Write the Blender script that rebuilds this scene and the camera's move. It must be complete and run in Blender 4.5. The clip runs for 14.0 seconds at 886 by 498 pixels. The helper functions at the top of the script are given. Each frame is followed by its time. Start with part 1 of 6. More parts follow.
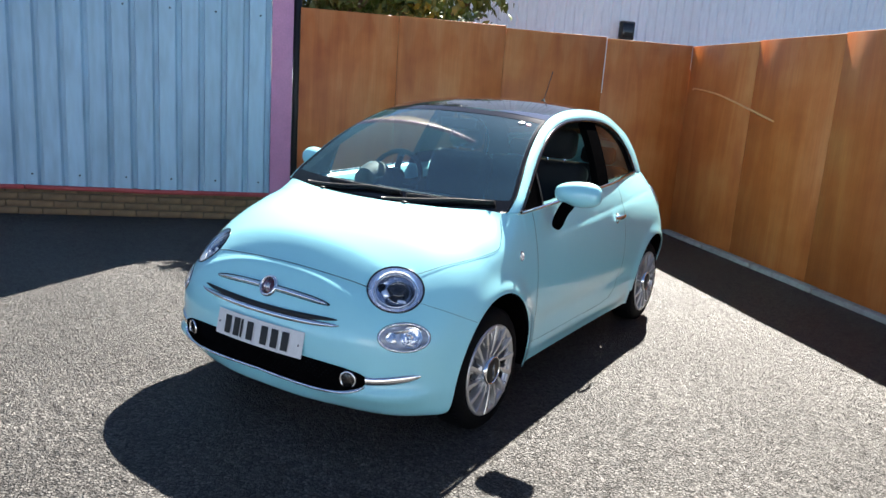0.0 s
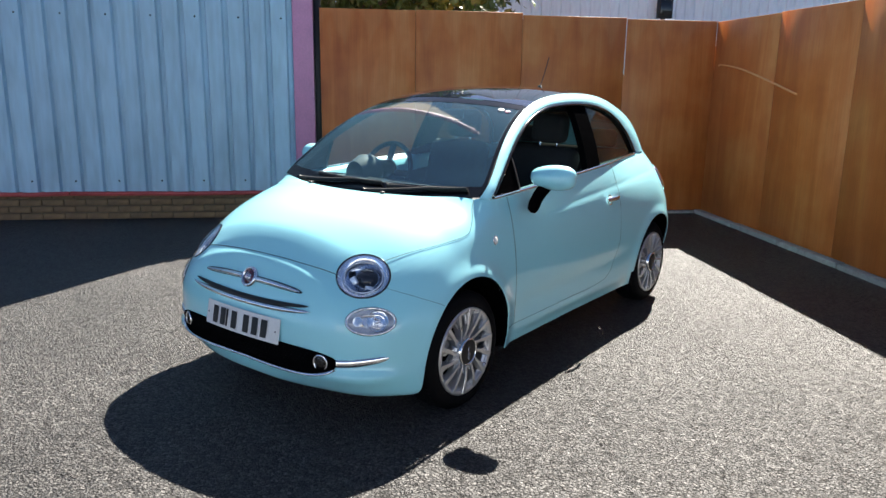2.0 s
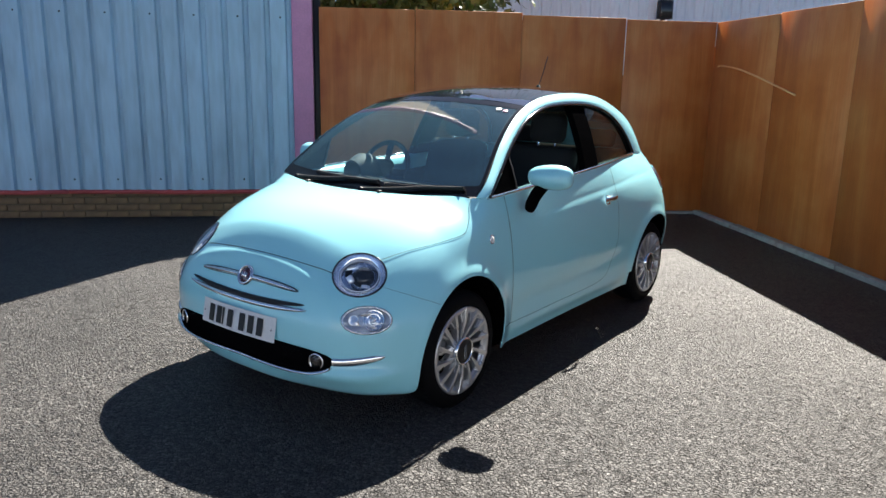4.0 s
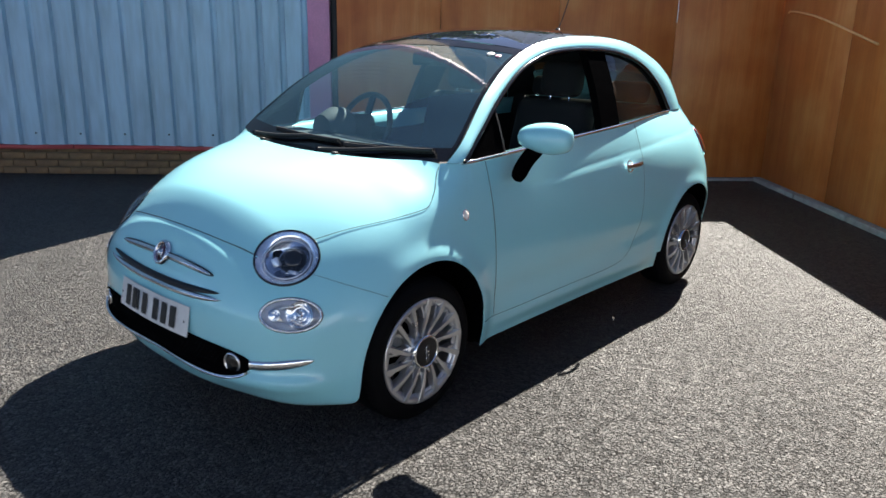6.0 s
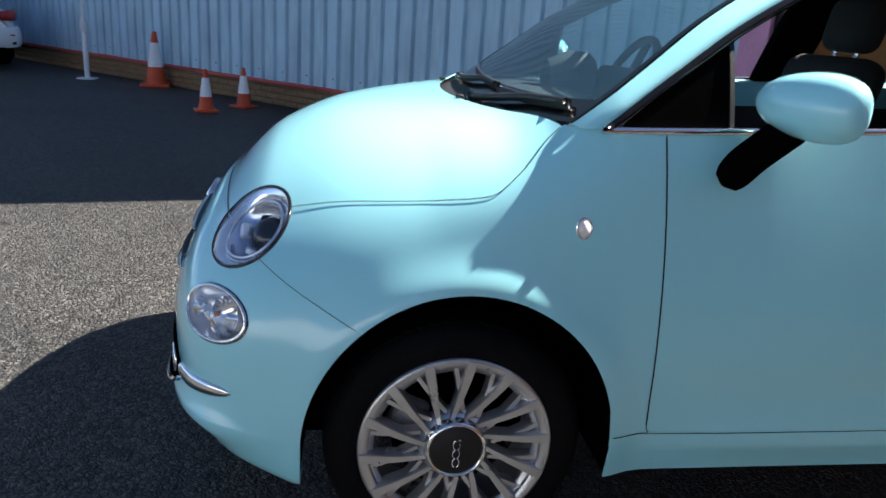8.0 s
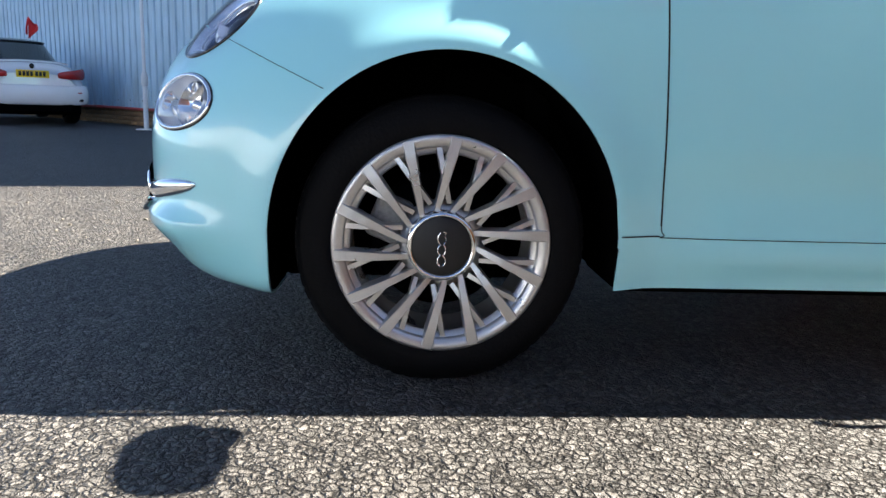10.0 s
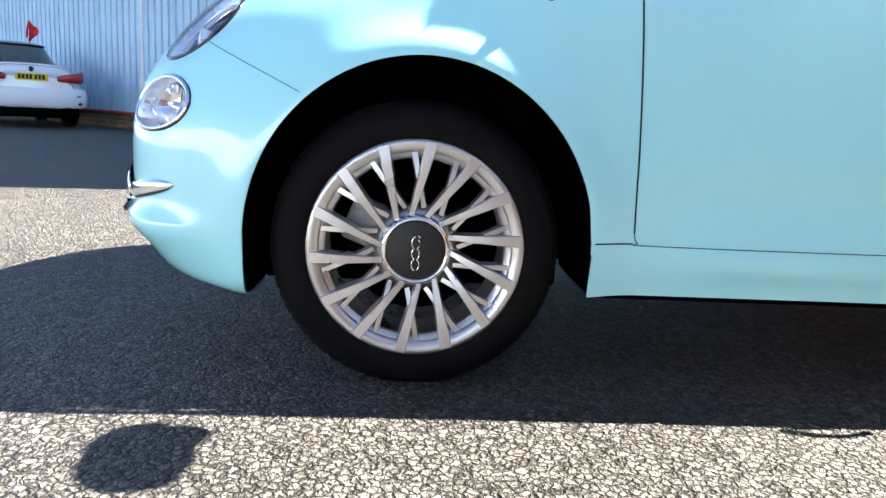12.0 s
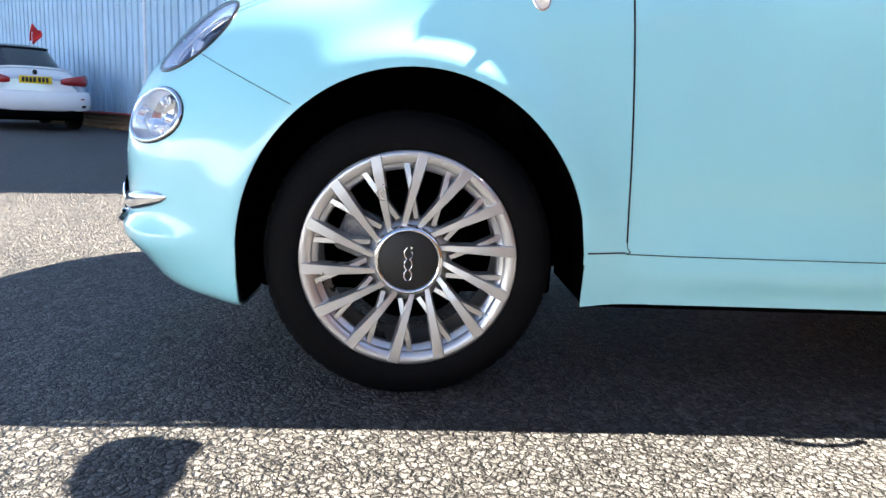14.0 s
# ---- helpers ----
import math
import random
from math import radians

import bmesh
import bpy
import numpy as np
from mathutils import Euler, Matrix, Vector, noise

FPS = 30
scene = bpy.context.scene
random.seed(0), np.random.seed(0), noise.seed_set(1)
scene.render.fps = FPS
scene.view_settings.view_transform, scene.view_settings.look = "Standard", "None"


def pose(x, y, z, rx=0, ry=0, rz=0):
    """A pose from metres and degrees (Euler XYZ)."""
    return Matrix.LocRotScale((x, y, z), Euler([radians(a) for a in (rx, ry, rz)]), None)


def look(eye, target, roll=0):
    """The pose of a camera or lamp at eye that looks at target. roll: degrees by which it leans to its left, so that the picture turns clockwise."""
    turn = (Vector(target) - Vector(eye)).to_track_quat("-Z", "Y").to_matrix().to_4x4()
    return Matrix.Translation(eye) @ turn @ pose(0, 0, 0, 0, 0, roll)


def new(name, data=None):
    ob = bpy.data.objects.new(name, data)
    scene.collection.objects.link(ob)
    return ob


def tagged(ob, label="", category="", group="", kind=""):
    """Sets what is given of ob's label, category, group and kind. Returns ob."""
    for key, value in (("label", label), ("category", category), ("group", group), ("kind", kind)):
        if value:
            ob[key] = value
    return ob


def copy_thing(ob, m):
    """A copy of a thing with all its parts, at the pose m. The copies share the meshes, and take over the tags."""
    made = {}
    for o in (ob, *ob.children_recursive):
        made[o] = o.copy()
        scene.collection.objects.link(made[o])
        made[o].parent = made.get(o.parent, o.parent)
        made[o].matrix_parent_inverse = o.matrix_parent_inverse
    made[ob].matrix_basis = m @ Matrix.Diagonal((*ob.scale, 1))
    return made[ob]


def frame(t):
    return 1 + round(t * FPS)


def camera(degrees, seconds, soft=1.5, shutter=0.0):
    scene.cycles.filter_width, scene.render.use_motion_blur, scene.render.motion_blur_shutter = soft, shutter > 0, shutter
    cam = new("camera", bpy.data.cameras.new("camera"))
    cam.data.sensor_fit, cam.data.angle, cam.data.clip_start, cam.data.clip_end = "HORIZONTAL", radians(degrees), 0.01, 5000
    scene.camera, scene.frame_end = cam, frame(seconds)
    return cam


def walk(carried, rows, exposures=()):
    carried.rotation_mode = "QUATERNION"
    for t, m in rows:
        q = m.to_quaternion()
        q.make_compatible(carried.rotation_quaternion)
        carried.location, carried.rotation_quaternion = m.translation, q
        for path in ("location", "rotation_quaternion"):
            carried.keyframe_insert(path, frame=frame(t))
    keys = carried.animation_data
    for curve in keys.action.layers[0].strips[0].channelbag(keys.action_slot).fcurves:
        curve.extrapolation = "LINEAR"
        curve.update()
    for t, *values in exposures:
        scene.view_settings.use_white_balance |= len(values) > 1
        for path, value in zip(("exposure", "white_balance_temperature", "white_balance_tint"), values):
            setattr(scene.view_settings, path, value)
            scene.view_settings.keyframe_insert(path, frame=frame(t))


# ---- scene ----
cam = camera(61.8, 14.0, shutter=0.25)
PATH = [
    (0, (2.287, -2.876, 1.53), (1.248, -1.219, 1.111), 4.0),
    (0.5, (2.507, -2.737, 1.541), (1.386, -1.145, 1.082), 2.8),
    (1, (2.667, -2.713, 1.55), (1.502, -1.153, 1.092), 1.7),
    (1.5, (2.7, -2.72, 1.547), (1.516, -1.171, 1.099), 1.1),
    (2, (2.707, -2.732, 1.551), (1.531, -1.178, 1.102), 0.8),
    (2.5, (2.716, -2.736, 1.554), (1.551, -1.173, 1.109), 1.1),
    (5, (2.719, -2.668, 1.519), (1.522, -1.137, 1.05), 1.4),
    (5.5, (2.65, -2.351, 1.48), (1.397, -0.888, 0.942), 3.0),
    (6, (2.618, -1.925, 1.47), (1.329, -0.501, 0.911), 1.1),
    (6.5, (2.549, -1.467, 1.446), (1.146, -0.184, 0.827), 4.3),
    (7, (2.42, -1.0, 1.387), (0.857, 0.084, 0.769), 3.4),
    (7.5, (2.366, -0.559, 1.301), (0.584, 0.098, 0.676), 4.0),
    (8, (2.188, -0.262, 1.176), (0.298, 0.015, 0.584), 3.9),
    (8.5, (2.135, -0.097, 0.765), (0.202, 0.047, 0.271), 5.1),
    (9, (2.177, -0.098, 0.58), (0.22, 0.03, 0.185), 2.0),
    (11.5, (2.214, -0.042, 0.547), (0.251, 0.068, 0.179), 2.5),
    (12, (2.218, -0.034, 0.547), (0.255, 0.087, 0.187), 2.9),
    (12.5, (2.216, -0.019, 0.562), (0.257, 0.09, 0.178), 2.5),
    (13, (2.218, -0.028, 0.546), (0.254, 0.096, 0.192), 2.4),
    (13.5, (2.222, -0.03, 0.551), (0.257, 0.101, 0.2), 2.6),
    (14, (2.217, -0.011, 0.571), (0.254, 0.097, 0.207), 2.5),
]
EXPOSURES = [(0, 2.56, 6600, 10), (1.2, 2.43, 6600, 10), (2.7, 2.25, 6600, 10), (4.8, 2.08, 6600, 10), (6, 2.08, 6600, 10), (7.5, 2.08, 6600, 10), (8, 2.15, 6600, 10), (8.5, 1.96, 6600, 10), (9.2, 2.30, 6800, 10), (11.3, 3.65, 7100, 10), (14, 3.65, 7100, 10)]
walk(cam, [(t, look(eye, target, roll)) for t, eye, target, roll in PATH], EXPOSURES)

# ---- world and sun ----
SUN_TO = Vector((-0.225, 0.975, 1.0)).normalized()
world = bpy.data.worlds.new("sky")
scene.world = world
world.use_nodes = True
wn = world.node_tree
sky = wn.nodes.new("ShaderNodeTexSky")
sky.sky_type = "NISHITA"
sky.sun_disc = False
sky.sun_elevation = math.asin(SUN_TO.z)
sky.sun_rotation = math.atan2(SUN_TO.x, SUN_TO.y)
sky.air_density, sky.dust_density, sky.ozone_density = 0.38, 0.15, 1.0
wn.links.new(sky.outputs[0], wn.nodes["Background"].inputs[0])
wn.nodes["Background"].inputs[1].default_value = 0.05
sun_data = bpy.data.lights.new("sun", "SUN")
sun_data.energy, sun_data.angle, sun_data.color = 5.0, radians(0.5), (1.0, 0.95, 0.87)
sun = new("sun", sun_data)
sun.matrix_world = look(SUN_TO * 60, (0, 0, 0))


# ---- materials ----
def pbr(name, col, rough=0.5, metal=0.0, var=0.12, scale=6.0, bump=0.0, bscale=80.0, coat=0.0, rvar=0.08, stretch=(1, 1, 1), spec=0.5):
    """A plain surface with variation of colour and gloss at two scales, and fine relief."""
    m = bpy.data.materials.new(name)
    m.use_nodes = True
    n, l = m.node_tree.nodes, m.node_tree.links
    b = n["Principled BSDF"]
    co = n.new("ShaderNodeTexCoord")
    mp = n.new("ShaderNodeMapping")
    mp.inputs["Scale"].default_value = stretch
    l.new(co.outputs["Object"], mp.inputs[0])
    big = n.new("ShaderNodeTexNoise")
    big.inputs["Scale"].default_value, big.inputs["Detail"].default_value = scale, 5
    fine = n.new("ShaderNodeTexNoise")
    fine.inputs["Scale"].default_value, fine.inputs["Detail"].default_value = bscale, 3
    l.new(mp.outputs[0], big.inputs["Vector"])
    l.new(mp.outputs[0], fine.inputs["Vector"])
    add = n.new("ShaderNodeMath")
    add.operation = "ADD"
    l.new(big.outputs["Fac"], add.inputs[0])
    l.new(fine.outputs["Fac"], add.inputs[1])
    mr = n.new("ShaderNodeMapRange")
    mr.inputs["From Min"].default_value, mr.inputs["From Max"].default_value = 0.7, 1.3
    mr.inputs["To Min"].default_value, mr.inputs["To Max"].default_value = 1 - var, 1 + var
    l.new(add.outputs[0], mr.inputs["Value"])
    mix = n.new("ShaderNodeMix")
    mix.data_type, mix.blend_type = "RGBA", "MULTIPLY"
    mix.inputs["Factor"].default_value = 1.0
    mix.inputs[6].default_value = (*col, 1)
    l.new(mr.outputs[0], mix.inputs[7])
    l.new(mix.outputs[2], b.inputs["Base Color"])
    rr = n.new("ShaderNodeMapRange")
    rr.inputs["To Min"].default_value, rr.inputs["To Max"].default_value = max(0.01, rough - rvar), min(1, rough + rvar)
    l.new(big.outputs["Fac"], rr.inputs["Value"])
    l.new(rr.outputs[0], b.inputs["Roughness"])
    b.inputs["Metallic"].default_value = metal
    b.inputs["Specular IOR Level"].default_value = spec
    b.inputs["Coat Weight"].default_value = coat
    b.inputs["Coat Roughness"].default_value = 0.02
    if bump:
        bp = n.new("ShaderNodeBump")
        bp.inputs["Strength"].default_value, bp.inputs["Distance"].default_value = bump, 0.004
        l.new(fine.outputs["Fac"], bp.inputs["Height"])
        l.new(bp.outputs[0], b.inputs["Normal"])
    return m


def glass(name, tint, gloss=1.5, rough=0.01, veil=0.0, film_tint=(0.7, 0.72, 0.72)):
    """A thin pane: clear or tinted, with a Fresnel gloss and a diffuse veil, for dust and for sky sheen put in as
    colour.
    """
    m = bpy.data.materials.new(name)
    m.use_nodes = True
    n, l = m.node_tree.nodes, m.node_tree.links
    n.remove(n["Principled BSDF"])
    tr, gl, mx, fr, df, film = (n.new("ShaderNode" + k) for k in ("BsdfTransparent", "BsdfGlossy", "MixShader", "LayerWeight", "BsdfDiffuse", "MixShader"))
    steep, span = n.new("ShaderNodeMath"), n.new("ShaderNodeMapRange")
    tr.inputs[0].default_value = (*tint, 1)
    gl.inputs["Roughness"].default_value = rough
    # a thin pane mirrors alike from both sides
    fr.inputs["Blend"].default_value = 0.5
    steep.operation, steep.inputs[1].default_value = "POWER", 5.0
    span.inputs["To Min"].default_value = ((gloss - 1) / (gloss + 1)) ** 2
    l.new(fr.outputs["Facing"], steep.inputs[0])
    l.new(steep.outputs[0], span.inputs["Value"])
    df.inputs[0].default_value = (*film_tint, 1)
    film.inputs[0].default_value = veil
    l.new(tr.outputs[0], film.inputs[1])
    l.new(df.outputs[0], film.inputs[2])
    l.new(span.outputs[0], mx.inputs[0])
    l.new(film.outputs[0], mx.inputs[1])
    l.new(gl.outputs[0], mx.inputs[2])
    l.new(mx.outputs[0], n["Material Output"].inputs[0])
    return m


def asphalt_material():
    """Worn asphalt: pale chippings of uneven size bedded in dark binder, with pits, dust and broad stains."""
    m = bpy.data.materials.new("asphalt_with_chippings")
    m.use_nodes = True
    n, l = m.node_tree.nodes, m.node_tree.links
    b = n["Principled BSDF"]
    co = n.new("ShaderNodeTexCoord")

    def noise_at(scale, detail, rough=0.5):
        t = n.new("ShaderNodeTexNoise")
        t.inputs["Scale"].default_value, t.inputs["Detail"].default_value, t.inputs["Roughness"].default_value = scale, detail, rough
        l.new(co.outputs["Object"], t.inputs["Vector"])
        return t

    def ranged(src, a, b2, c, d):
        t = n.new("ShaderNodeMapRange")
        for k, v in zip(("From Min", "From Max", "To Min", "To Max"), (a, b2, c, d)):
            t.inputs[k].default_value = v
        l.new(src, t.inputs["Value"])
        return t.outputs[0]

    def math_of(op, a, b2):
        t = n.new("ShaderNodeMath")
        t.operation = op
        for k, v in enumerate((a, b2)):
            if isinstance(v, (int, float)):
                t.inputs[k].default_value = v
            else:
                l.new(v, t.inputs[k])
        return t.outputs[0]

    warp = noise_at(95, 2)
    wv = n.new("ShaderNodeVectorMath")
    wv.operation = "MULTIPLY_ADD"
    wv.inputs[1].default_value = (0.015, 0.015, 0.015)
    l.new(warp.outputs["Color"], wv.inputs[0])
    l.new(co.outputs["Object"], wv.inputs[2])

    def stones(scale):
        v = n.new("ShaderNodeTexVoronoi")
        v.inputs["Scale"].default_value = scale
        l.new(wv.outputs[0], v.inputs["Vector"])
        sep = n.new("ShaderNodeSeparateColor")
        l.new(v.outputs["Color"], sep.inputs[0])
        return v.outputs["Distance"], sep.outputs[0]

    r1 = stones(58)[1]
    d2, r2 = stones(190)
    edge = n.new("ShaderNodeTexVoronoi")
    edge.feature = "DISTANCE_TO_EDGE"
    edge.inputs["Scale"].default_value = 58
    l.new(wv.outputs[0], edge.inputs["Vector"])
    grit, blot, stain, broad = noise_at(520, 3), noise_at(22, 4), noise_at(0.8, 7, 0.62), noise_at(0.23, 4, 0.5)
    # binder between the chippings: thin cracks, wider where the surface is worn
    crack = math_of("MULTIPLY", edge.outputs["Distance"], ranged(blot.outputs["Fac"], 0.35, 0.65, 0.55, 2.4))
    gap = ranged(crack, 0.02, 0.19, 0.34, 1.0)
    dome = ranged(crack, 0.0, 0.30, 0.0, 1.0)
    height = math_of("ADD", math_of("MULTIPLY", dome, 0.8), math_of("ADD", math_of("MULTIPLY", r1, 0.5), math_of("MULTIPLY", ranged(d2, 0.1, 0.75, 1, 0), 0.15)))
    lumps = noise_at(58, 3, 0.55)
    height = math_of("ADD", height, math_of("ADD", math_of("MULTIPLY", blot.outputs["Fac"], 0.5), math_of("MULTIPLY", lumps.outputs["Fac"], 1.6)))
    tone = math_of("ADD", math_of("MULTIPLY", r1, 0.55), math_of("ADD", math_of("MULTIPLY", r2, 0.20), math_of("MULTIPLY", grit.outputs["Fac"], 0.35)))
    ramp = n.new("ShaderNodeValToRGB")
    ramp.color_ramp.elements[0].position, ramp.color_ramp.elements[1].position = 0.18, 0.85
    ramp.color_ramp.elements[0].color, ramp.color_ramp.elements[1].color = (0.0165, 0.0161, 0.0155, 1), (0.108, 0.102, 0.096, 1)
    l.new(tone, ramp.inputs[0])
    spots = noise_at(3.1, 3, 0.45)
    shade = math_of("MULTIPLY", gap, ranged(stain.outputs["Fac"], 0.35, 0.65, 0.78, 1.2))
    shade = math_of("MULTIPLY", shade, ranged(lumps.outputs["Fac"], 0.36, 0.64, 0.55, 1.4))
    shade = math_of("MULTIPLY", shade, ranged(broad.outputs["Fac"], 0.35, 0.65, 0.85, 1.12))
    shade = math_of("MULTIPLY", shade, ranged(spots.outputs["Fac"], 0.665, 0.72, 1.0, 0.5))
    mix = n.new("ShaderNodeMix")
    mix.data_type, mix.blend_type = "RGBA", "MULTIPLY"
    mix.inputs["Factor"].default_value = 1
    l.new(ramp.outputs[0], mix.inputs[6])
    l.new(shade, mix.inputs[7])
    l.new(mix.outputs[2], b.inputs["Base Color"])
    l.new(ranged(blot.outputs["Fac"], 0.3, 0.7, 0.38, 0.62), b.inputs["Roughness"])
    l.new(math_of("MULTIPLY", gap, 0.55), b.inputs["Specular IOR Level"])
    bp = n.new("ShaderNodeBump")
    bp.inputs["Strength"].default_value, bp.inputs["Distance"].default_value = 1.0, 0.0115
    l.new(math_of("ADD", height, math_of("MULTIPLY", grit.outputs["Fac"], 0.18)), bp.inputs["Height"])
    l.new(bp.outputs[0], b.inputs["Normal"])
    return m


def plywood_material():
    """Stained plywood: long vertical grain, streaks of stain, a shade of its own for each sheet."""
    m = bpy.data.materials.new("stained_plywood")
    m.use_nodes = True
    n, l = m.node_tree.nodes, m.node_tree.links
    b = n["Principled BSDF"]
    co, info = n.new("ShaderNodeTexCoord"), n.new("ShaderNodeObjectInfo")
    off = n.new("ShaderNodeVectorMath")
    off.operation = "MULTIPLY_ADD"
    off.inputs[1].default_value = (37, 11, 53)
    l.new(info.outputs["Random"], off.inputs[0])
    l.new(co.outputs["Object"], off.inputs[2])
    mp = n.new("ShaderNodeMapping")
    mp.inputs["Scale"].default_value = (1, 1, 0.12)
    l.new(off.outputs[0], mp.inputs[0])
    streak = n.new("ShaderNodeTexNoise")
    streak.inputs["Scale"].default_value, streak.inputs["Detail"].default_value, streak.inputs["Distortion"].default_value = 4.5, 4, 1.2
    l.new(mp.outputs[0], streak.inputs["Vector"])
    mp2 = n.new("ShaderNodeMapping")
    mp2.inputs["Scale"].default_value = (1, 1, 0.03)
    l.new(off.outputs[0], mp2.inputs[0])
    grain = n.new("ShaderNodeTexNoise")
    grain.inputs["Scale"].default_value, grain.inputs["Detail"].default_value = 90, 4
    l.new(mp2.outputs[0], grain.inputs["Vector"])
    blot = n.new("ShaderNodeTexNoise")
    blot.inputs["Scale"].default_value, blot.inputs["Detail"].default_value = 2.4, 5
    l.new(off.outputs[0], blot.inputs["Vector"])
    ramp = n.new("ShaderNodeValToRGB")
    ramp.color_ramp.elements[0].position, ramp.color_ramp.elements[1].position = 0.30, 0.72
    ramp.color_ramp.elements[0].color, ramp.color_ramp.elements[1].color = (0.36, 0.082, 0.014, 1), (0.60, 0.225, 0.068, 1)
    mid = ramp.color_ramp.elements.new(0.5)
    mid.color = (0.50, 0.138, 0.030, 1)
    s1 = n.new("ShaderNodeMath")
    s1.operation = "MULTIPLY_ADD"
    s1.inputs[1].default_value = 0.55
    l.new(blot.outputs["Fac"], s1.inputs[0])
    s2 = n.new("ShaderNodeMath")
    s2.operation = "MULTIPLY_ADD"
    s2.inputs[1].default_value, s2.inputs[2].default_value = 0.50, -0.02
    l.new(streak.outputs["Fac"], s2.inputs[0])
    l.new(s2.outputs[0], s1.inputs[2])
    l.new(s1.outputs[0], ramp.inputs[0])
    gm = n.new("ShaderNodeMapRange")
    gm.inputs["From Min"].default_value, gm.inputs["From Max"].default_value = 0.3, 0.7
    gm.inputs["To Min"].default_value, gm.inputs["To Max"].default_value = 0.93, 1.06
    l.new(grain.outputs["Fac"], gm.inputs["Value"])
    sh = n.new("ShaderNodeMapRange")
    sh.inputs["To Min"].default_value, sh.inputs["To Max"].default_value = 0.92, 1.10
    l.new(info.outputs["Random"], sh.inputs["Value"])
    mu = n.new("ShaderNodeMath")
    mu.operation = "MULTIPLY"
    l.new(gm.outputs[0], mu.inputs[0])
    l.new(sh.outputs[0], mu.inputs[1])
    mix = n.new("ShaderNodeMix")
    mix.data_type, mix.blend_type = "RGBA", "MULTIPLY"
    mix.inputs["Factor"].default_value = 1
    # stain drawn down from the top edge in pale pointed runs
    sep = n.new("ShaderNodeSeparateXYZ")
    l.new(co.outputs["Object"], sep.inputs[0])

    def step(op, a, c):
        t = n.new("ShaderNodeMath")
        t.operation = op
        for k, v in enumerate((a, c)):
            if isinstance(v, (int, float)):
                t.inputs[k].default_value = v
            else:
                l.new(v, t.inputs[k])
        return t.outputs[0]

    saw = step("PINGPONG", step("ADD", step("MULTIPLY", sep.outputs["X"], 6.6), step("MULTIPLY", blot.outputs["Fac"], 1.6)), 1.0)
    drop = step("MULTIPLY", step("SUBTRACT", 2.27, sep.outputs["Z"]), 2.3)
    run = n.new("ShaderNodeMapRange")
    run.inputs["From Min"].default_value, run.inputs["From Max"].default_value = 0.0, 0.30
    run.inputs["To Min"].default_value, run.inputs["To Max"].default_value = 0.0, 0.20
    l.new(step("SUBTRACT", saw, drop), run.inputs["Value"])
    pale = n.new("ShaderNodeMix")
    pale.data_type = "RGBA"
    pale.inputs[7].default_value = (0.58, 0.26, 0.10, 1)
    l.new(run.outputs[0], pale.inputs["Factor"])
    l.new(ramp.outputs[0], pale.inputs[6])
    l.new(pale.outputs[2], mix.inputs[6])
    l.new(mu.outputs[0], mix.inputs[7])
    l.new(mix.outputs[2], b.inputs["Base Color"])
    b.inputs["Roughness"].default_value = 0.55
    bp = n.new("ShaderNodeBump")
    bp.inputs["Strength"].default_value, bp.inputs["Distance"].default_value = 0.25, 0.002
    l.new(grain.outputs["Fac"], bp.inputs["Height"])
    l.new(bp.outputs[0], b.inputs["Normal"])
    return m


M_ASPHALT = asphalt_material()
M_PLY = plywood_material()
M_CLAD = pbr("blue_grey_cladding", (0.40, 0.57, 0.68), 0.55, 0.0, 0.17, 2.2, 0.1, 14, stretch=(1, 1, 0.16))
M_CLAD_FAR = pbr("pale_grey_cladding", (0.80, 0.90, 0.94), 0.6, 0.0, 0.08, 0.6, 0, 20, stretch=(1, 1, 0.2))
M_PINK = pbr("faded_pink_paint", (0.62, 0.26, 0.42), 0.55, 0, 0.12, 5, 0.1, 60)
M_RED = pbr("faded_red_trim", (0.50, 0.075, 0.07), 0.5, 0, 0.2, 4, 0.1, 60)
M_BRICK = pbr("sandy_brick", (0.22, 0.135, 0.07), 0.9, 0, 0.25, 9, 0.5, 120)
M_MORTAR = pbr("mortar", (0.15, 0.115, 0.08), 0.95, 0, 0.15, 12, 0.4, 150)
M_KERB = pbr("pale_concrete", (0.30, 0.295, 0.285), 0.9, 0, 0.25, 14, 0.6, 110)
M_RENDER = pbr("pale_render", (0.44, 0.47, 0.51), 0.9, 0, 0.08, 0.8, 0.3, 60)
M_WOOD_RAW = pbr("raw_timber_batten", (0.36, 0.22, 0.11), 0.8, 0, 0.2, 12, 0.3, 90, stretch=(1, 1, 0.1))
M_PAINT = pbr("mint_car_paint", (0.35, 0.79, 0.87), 0.30, 0.0, 0.012, 3, 0, 900, coat=1.0, rvar=0.02)
M_BLACK = pbr("black_plastic", (0.006, 0.006, 0.0065), 0.5, 0, 0.2, 20, 0.15, 300)
# below any real black plastic: shade in arches and under cars is in the colour
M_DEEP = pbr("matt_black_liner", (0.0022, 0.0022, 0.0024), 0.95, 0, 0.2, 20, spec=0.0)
M_GLOSS_BLACK = pbr("gloss_black", (0.008, 0.008, 0.009), 0.12, 0, 0.1, 10, rvar=0.03)
M_GAP = pbr("shut_line_shadow_rubber", (0.010, 0.011, 0.011), 0.9, 0, 0.1, 30)
M_CHROME = pbr("chrome", (0.86, 0.87, 0.88), 0.06, 1.0, 0.02, 8, rvar=0.02)
M_SATIN = pbr("silver_wheel_paint", (0.60, 0.595, 0.59), 0.30, 0.75, 0.05, 10, 0.03, 300)
M_TYRE = pbr("tyre_rubber", (0.0035, 0.0035, 0.004), 0.7, 0, 0.3, 14, 0.3, 160, spec=0.1)
